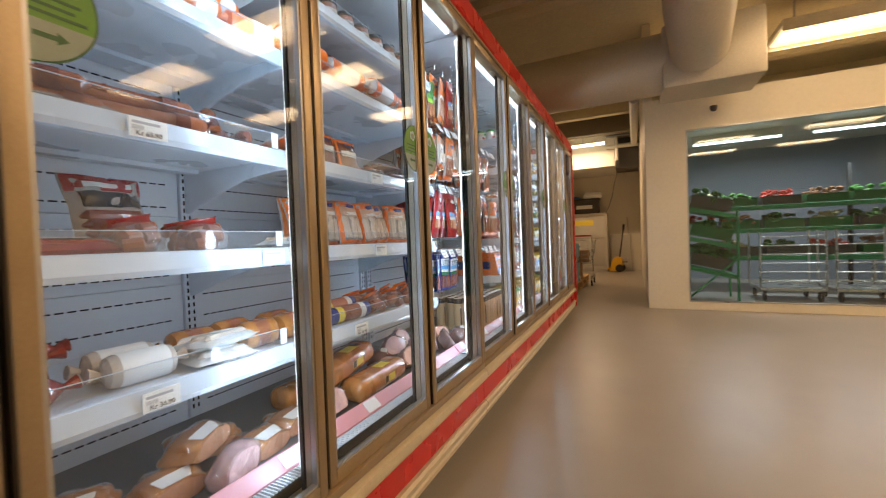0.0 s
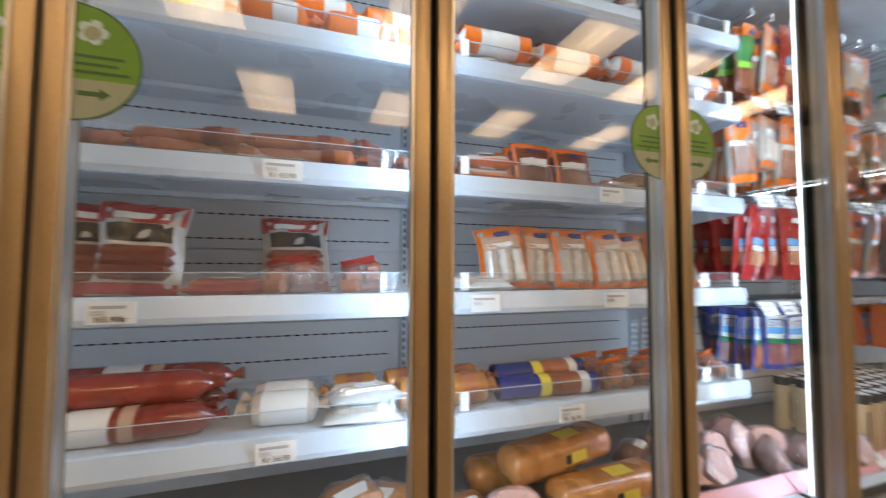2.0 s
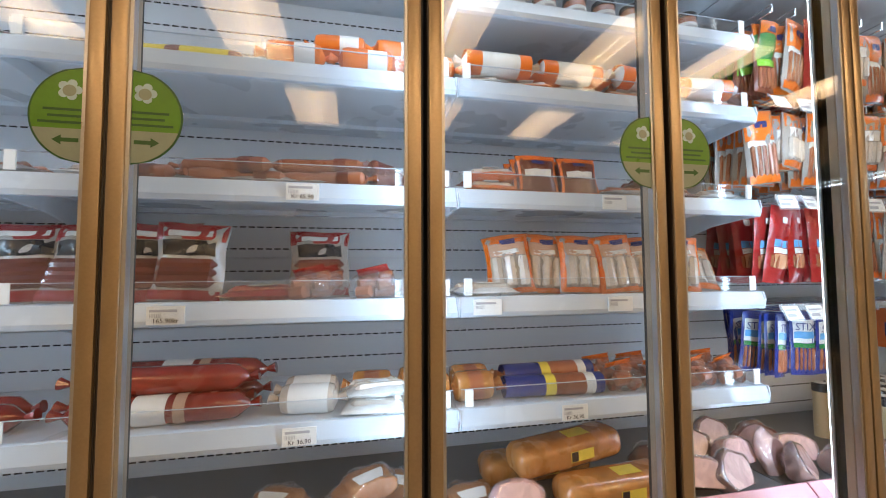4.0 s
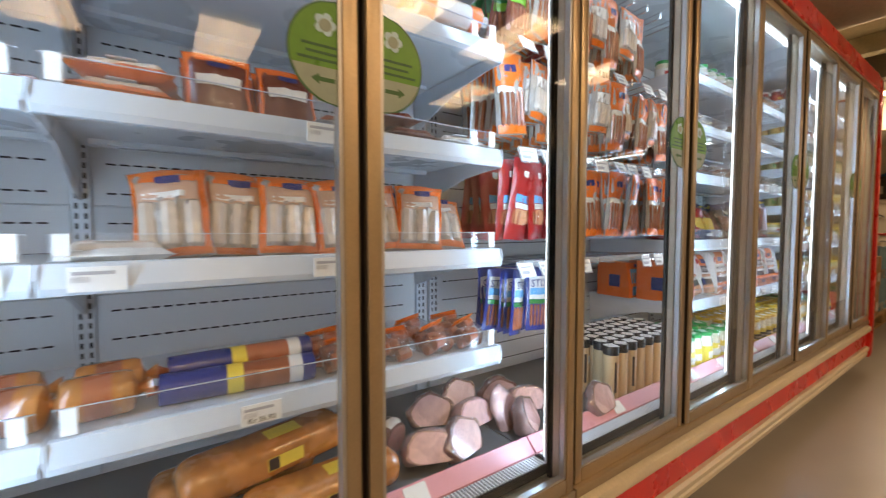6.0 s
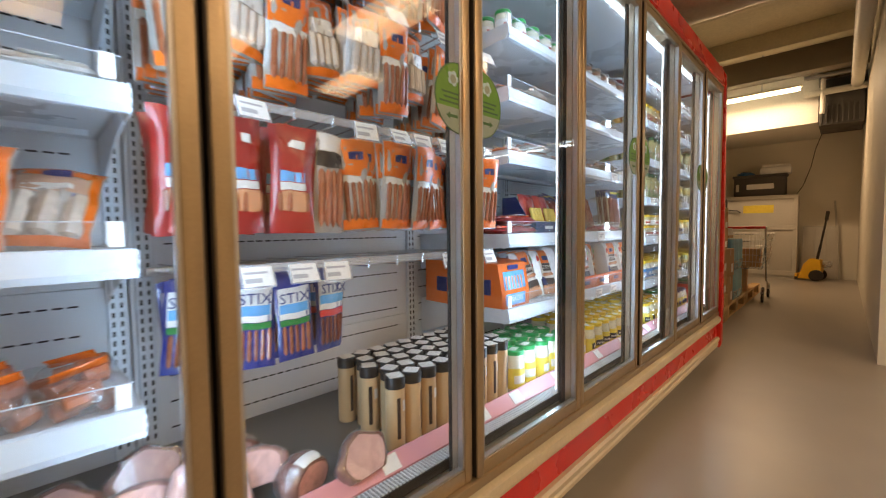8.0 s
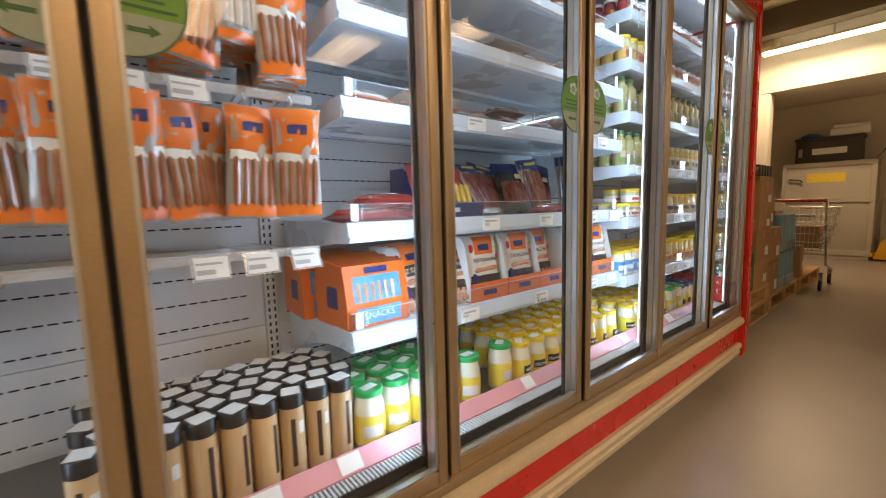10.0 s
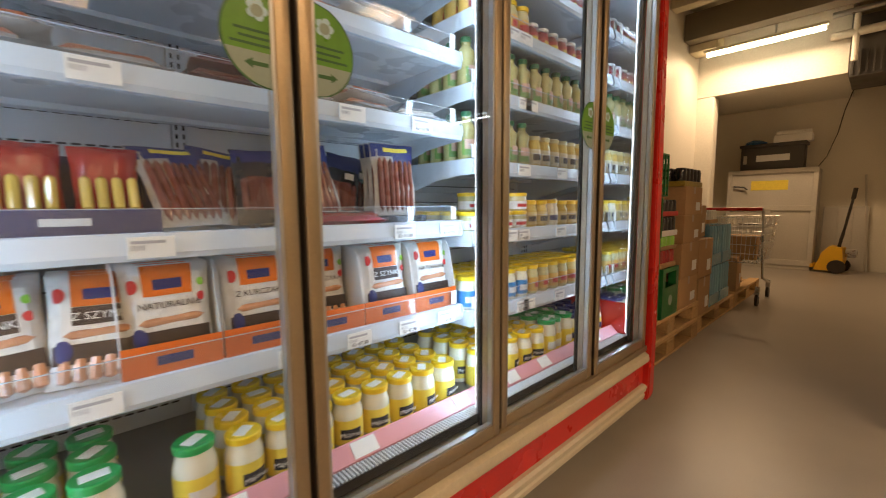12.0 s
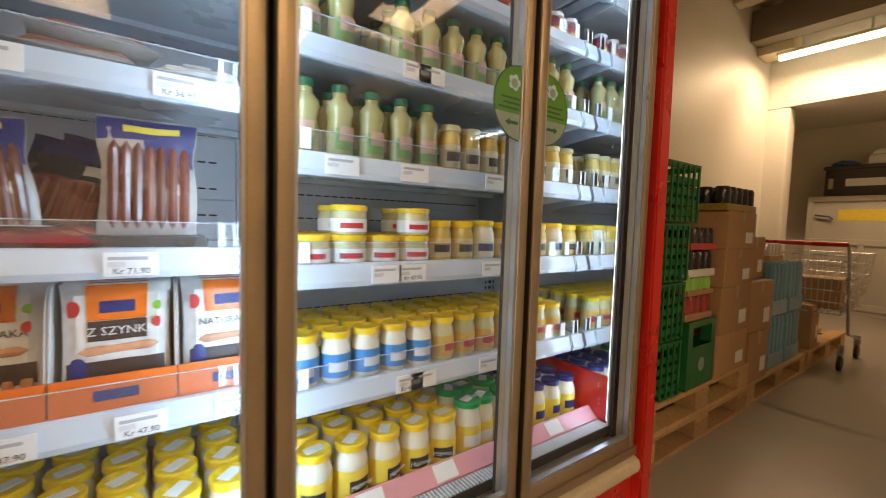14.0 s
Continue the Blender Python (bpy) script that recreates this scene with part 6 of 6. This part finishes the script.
def strip_light(x, y, z, L):
    """A wide lamp tray below the ceiling: sloping reflector sides, a cream panel that glows in place of tube light on
    it, and two bare tubes under it.
    """
    t = thing("ceiling_light", "wide cream ceiling light with two glowing tubes", "ceiling light", "fluorescent ceiling lights")
    h, w = L / 2, 0.31
    bm = B()
    box(bm, x - h, x + h, y - w, y + w, z + 0.03, z + 0.10, 0.006)
    part("housing", bm, FIXTURE, t)
    part("diffuser", box(B(), x - h + 0.03, x + h - 0.03, y - w + 0.03, y + w - 0.03, z, z + 0.0295, 0.004, 1), LIT_PANEL, t, "cream panel, the tube light on it put in as glow")
    for q in (-1, 1):
        bm = B()
        box(bm, x - h, x + h, y + q * (w - 0.001) - 0.004, y + q * (w - 0.001) + 0.004, z - 0.04, z + 0.029, 0.002, 1)
        part("reflector", bm, FIXTURE, t, "cream reflector side", smooth=False)
    for s in (-0.06, 0.06):
        part("tube", rod(B(), (x - h + 0.06, y + s, z - 0.016), (x + h - 0.06, y + s, z - 0.016), 0.013, 10), TUBE, t, "glowing tube")
    for s in (-1, 1):
        part("hanger", box(B(), x + s * h * 0.7 - 0.008, x + s * h * 0.7 + 0.008, y - 0.008, y + 0.008, z + 0.1003, 3.749), GREY_AL, t, smooth=False)
    return t


for x, y, z in TUBES:
    strip_light(x, y, z, 1.3)
t = thing("ceiling_light", "single glowing fluorescent tube in front of the bulkhead", "ceiling light", "fluorescent ceiling lights")
part("tube", box(B(), -1.74, -0.52, 10.03, 10.09, 3.06, 3.115, 0.012), TUBE, t, "glowing tube")
part("housing", box(B(), -1.76, -0.50, 10.02, 10.10, 3.1155, 3.15, 0.005, 1), FIXTURE, t)
part("hanger", box(B(), -1.0, -0.98, 10.05, 10.07, 3.1505, 3.749), GREY_AL, t, smooth=False)

t = thing("air_duct", "large round ventilation ducts meeting below the ceiling", "duct")
bm = B()
BEND = [((0.70, 5.0, 2.88), 0.265), ((0.67, 4.75, 2.95), 0.275), ((0.63, 4.4, 3.08), 0.295), ((0.60, 4.05, 3.30), 0.31), ((0.58, 3.85, 3.55), 0.315), ((0.58, 3.8, 3.749), 0.315)]
rings = []
for i, (c, r) in enumerate(BEND):
    d = Vector(BEND[min(i + 1, len(BEND) - 1)][0]) - Vector(BEND[max(i - 1, 0)][0])
    rot = d.to_track_quat("Z", "X").to_matrix()
    rings.append([bm.verts.new(Vector(c) + rot @ Vector((r * math.cos(math.tau * k / 36), r * math.sin(math.tau * k / 36), 0))) for k in range(36)])
for p, q in zip(rings, rings[1:]):
    for k in range(36):
        bm.faces.new((p[k], p[(k + 1) % 36], q[(k + 1) % 36], q[k]))
bm.faces.new(rings[0][::-1])
bmesh.ops.recalc_face_normals(bm, faces=bm.faces)
part("duct_bend", bm, DUCT, t, "pale round duct bending up to the ceiling")
bm = rod(B(), (-1.945, 5.35, 2.9), (0.4, 5.32, 2.9), 0.33, 36)
part("horizontal_duct", bm, DUCT, t, "pale horizontal duct")
for x in (-1.2, -0.4):
    part("seam_ring", rod(B(), (x, 5.34, 2.9), (x + 0.03, 5.34, 2.9), 0.337, 36), DUCT, t)
part("junction_box", box(B(), 0.36, 1.27, 5.0, 5.62, 2.53, 3.2, 0.03), DUCT, t, "square junction box")
part("pipe", rod(B(), (-1.9, 4.2, 3.42), (5.9, 4.2, 3.46), 0.035, 10), DUCT, t, "thin ceiling pipe")
part("pipe", rod(B(), (-1.9, 2.6, 3.40), (5.9, 2.6, 3.40), 0.03, 10), DUCT, t, "thin ceiling pipe")
t = thing("security_camera", "small dark camera on the cold room wall", "camera")
part("mount", rod(B(), (0.95, CY - 0.001, 2.5), (0.95, CY - 0.06, 2.5), 0.02, 10), FIXTURE, t)
part("lens_dome", lathe(B(), [(0, -0.05), (0.03, -0.035), (0.04, 0), (0.04, 0.02), (0, 0.02)], 14, Matrix.Translation((0.95, CY - 0.08, 2.48))), DARK_BOX, t)

# ---- inside the cold room ----
RACK_GREEN = mat("green_rack_trim", (0.03, 0.26, 0.10), 0.45)
LEAF = mat("leafy_greens", (0.05, 0.16, 0.025), 0.6, var=0.5, scale=9, fine=60, rand=0.3)
ROOT = mat("brown_root_vegetables", (0.24, 0.12, 0.06), 0.7, var=0.4, scale=9, rand=0.3)
PALE_VEG = mat("pale_vegetables", (0.50, 0.46, 0.26), 0.6, var=0.3, rand=0.2)
TOMATO = mat("red_vegetables", (0.45, 0.05, 0.03), 0.4, var=0.3, rand=0.2)


def veg_box(x, y, z, m, label):
    t = thing("vegetable_crate", label, "vegetable crate", "crates of vegetables", at=pose(x, y, z, 0, 0, rnd(-3, 3)))
    part("crate", bm_ring(0.5, 0.36, 0.0, 0.16, 0.012), GREEN_PLASTIC if R.random() < 0.5 else DARK_BOX, t)
    bm = B()
    for i in range(22):
        c = Vector((rnd(-0.22, 0.22), rnd(-0.15, 0.15), rnd(0.11, 0.25)))
        v0 = len(bm.verts)
        r = rnd(0.035, 0.06)
        vs = bmesh.ops.create_icosphere(bm, subdivisions=1, radius=r)["verts"]
        for v in vs:
            v.co = Vector((v.co.x * rnd(0.7, 1.4), v.co.y * rnd(0.7, 1.4), v.co.z * 0.8)) + c
    tagged(part("vegetables", bm, m, t, "heaped vegetables"), kind="stuff")
    return t


def veg_rack(x0, x1, y):
    t = thing("vegetable_rack", "dark tiered vegetable rack with green trim", "rack", "vegetable racks")
    for z, dy in ((0.52, 0.0), (0.95, 0.10), (1.32, 0.2)):
        part("shelf", box(B(), x0, x1, y + dy, y + 0.75, z, z + 0.03), DARK_BOX, t, smooth=False)
        part("edge_trim", box(B(), x0, x1, y + dy - 0.02, y + dy - 0.0004, z - 0.02, z + 0.05, 0.004, 1), RACK_GREEN, t, "green plastic edge trim")
    for x in (x0 + 0.03, (x0 + x1) / 2, x1 - 0.03):
        part("post", box(B(), x - 0.025, x + 0.025, y + 0.7505, y + 0.80, 0, 2.0), DARK_BOX, t, smooth=False)
        part("leg", box(B(), x - 0.02, x + 0.02, y + 0.05, y + 0.09, 0, 0.5195), STEEL, t, smooth=False)
    return t


veg_rack(0.75, 5.6, 7.9)
kinds = [(LEAF, "crate of dark leafy greens"), (LEAF, "crate of dark leafy greens"), (ROOT, "crate of brown root vegetables"), (PALE_VEG, "crate of pale vegetables"), (TOMATO, "crate of red vegetables")]
for z, dy in ((0.551, 0.22), (0.981, 0.32), (1.351, 0.42)):
    for i in range(8):
        m, lab = kinds[(i * 3 + int(z * 10)) % 5]
        veg_box(1.05 + 0.56 * i, 7.9 + dy, z, m, lab)


def side_rack(x, y):
    t = thing("crate_stand", "green sloping crate stand beside the window", "rack")
    for k in range(3):
        bm = B()
        extrude_y(bm, [(x, 0.45 + 0.42 * k), (x + 0.62, 0.30 + 0.42 * k), (x + 0.62, 0.36 + 0.42 * k), (x, 0.51 + 0.42 * k)], y, y + 0.5)
        part("shelf", bm, RACK_GREEN, t, "sloping green shelf", smooth=False)
    for xx, h in ((x + 0.02, 1.5), (x + 0.6, 1.25)):
        for yy in (y - 0.03, y + 0.53):
            part("leg", rod(B(), (xx, yy, 0), (xx, yy, h), 0.018, 8), RACK_GREEN, t)
    part("brace", rod(B(), (x + 0.02, y - 0.03, 0.05), (x + 0.6, y - 0.03, 0.6), 0.014, 8), RACK_GREEN, t)
    return t


side_rack(0.72, 6.75)
for k in range(3):
    veg_box(1.02, 7.0, 0.47 + 0.42 * k, LEAF, "crate of leafy greens on the sloping stand").rotation_euler[1] = radians(13)


def roll_cage(x, y):
    t = thing("roll_cage", "steel wire roll cage", "roll cage", "roll cages")
    part("base", box(B(), x - 0.35, x + 0.35, y - 0.3, y + 0.3, 0.14, 0.18, 0.004, 1), STEEL, t)
    for k in range(6):
        z = 0.28 + 0.12 * k
        part("wire", rod(B(), (x - 0.35, y - 0.3, z), (x + 0.35, y - 0.3, z), 0.007, 6), STEEL, t)
    for s in (-0.35, 0.35):
        for q in (-0.3, 0.3):
            part("post", rod(B(), (x + s, y + q, 0.1805), (x + s, y + q, 0.95), 0.013, 8), STEEL, t)
            part("wheel", rod(B(), (x + s * 0.85 - 0.012, y + q * 0.85, 0.065), (x + s * 0.85 + 0.012, y + q * 0.85, 0.065), 0.065, 12), RUBBER, t)
    return t


for x in (1.95, 2.75, 3.55):
    roll_cage(x, 7.2)
for x in (1.6, 3.2):
    t = thing("ceiling_light", "cool white tube light in the cold room", "ceiling light", "cold room lights")
    part("tube", rod(B(), (x - 0.6, 8.2, 2.46), (x + 0.6, 8.2, 2.46), 0.016, 10), TUBE_COOL, t, "glowing tube")
    part("housing", box(B(), x - 0.62, x + 0.62, 8.16, 8.24, 2.482, 2.599), FIXTURE, t, smooth=False)

drop_masters()
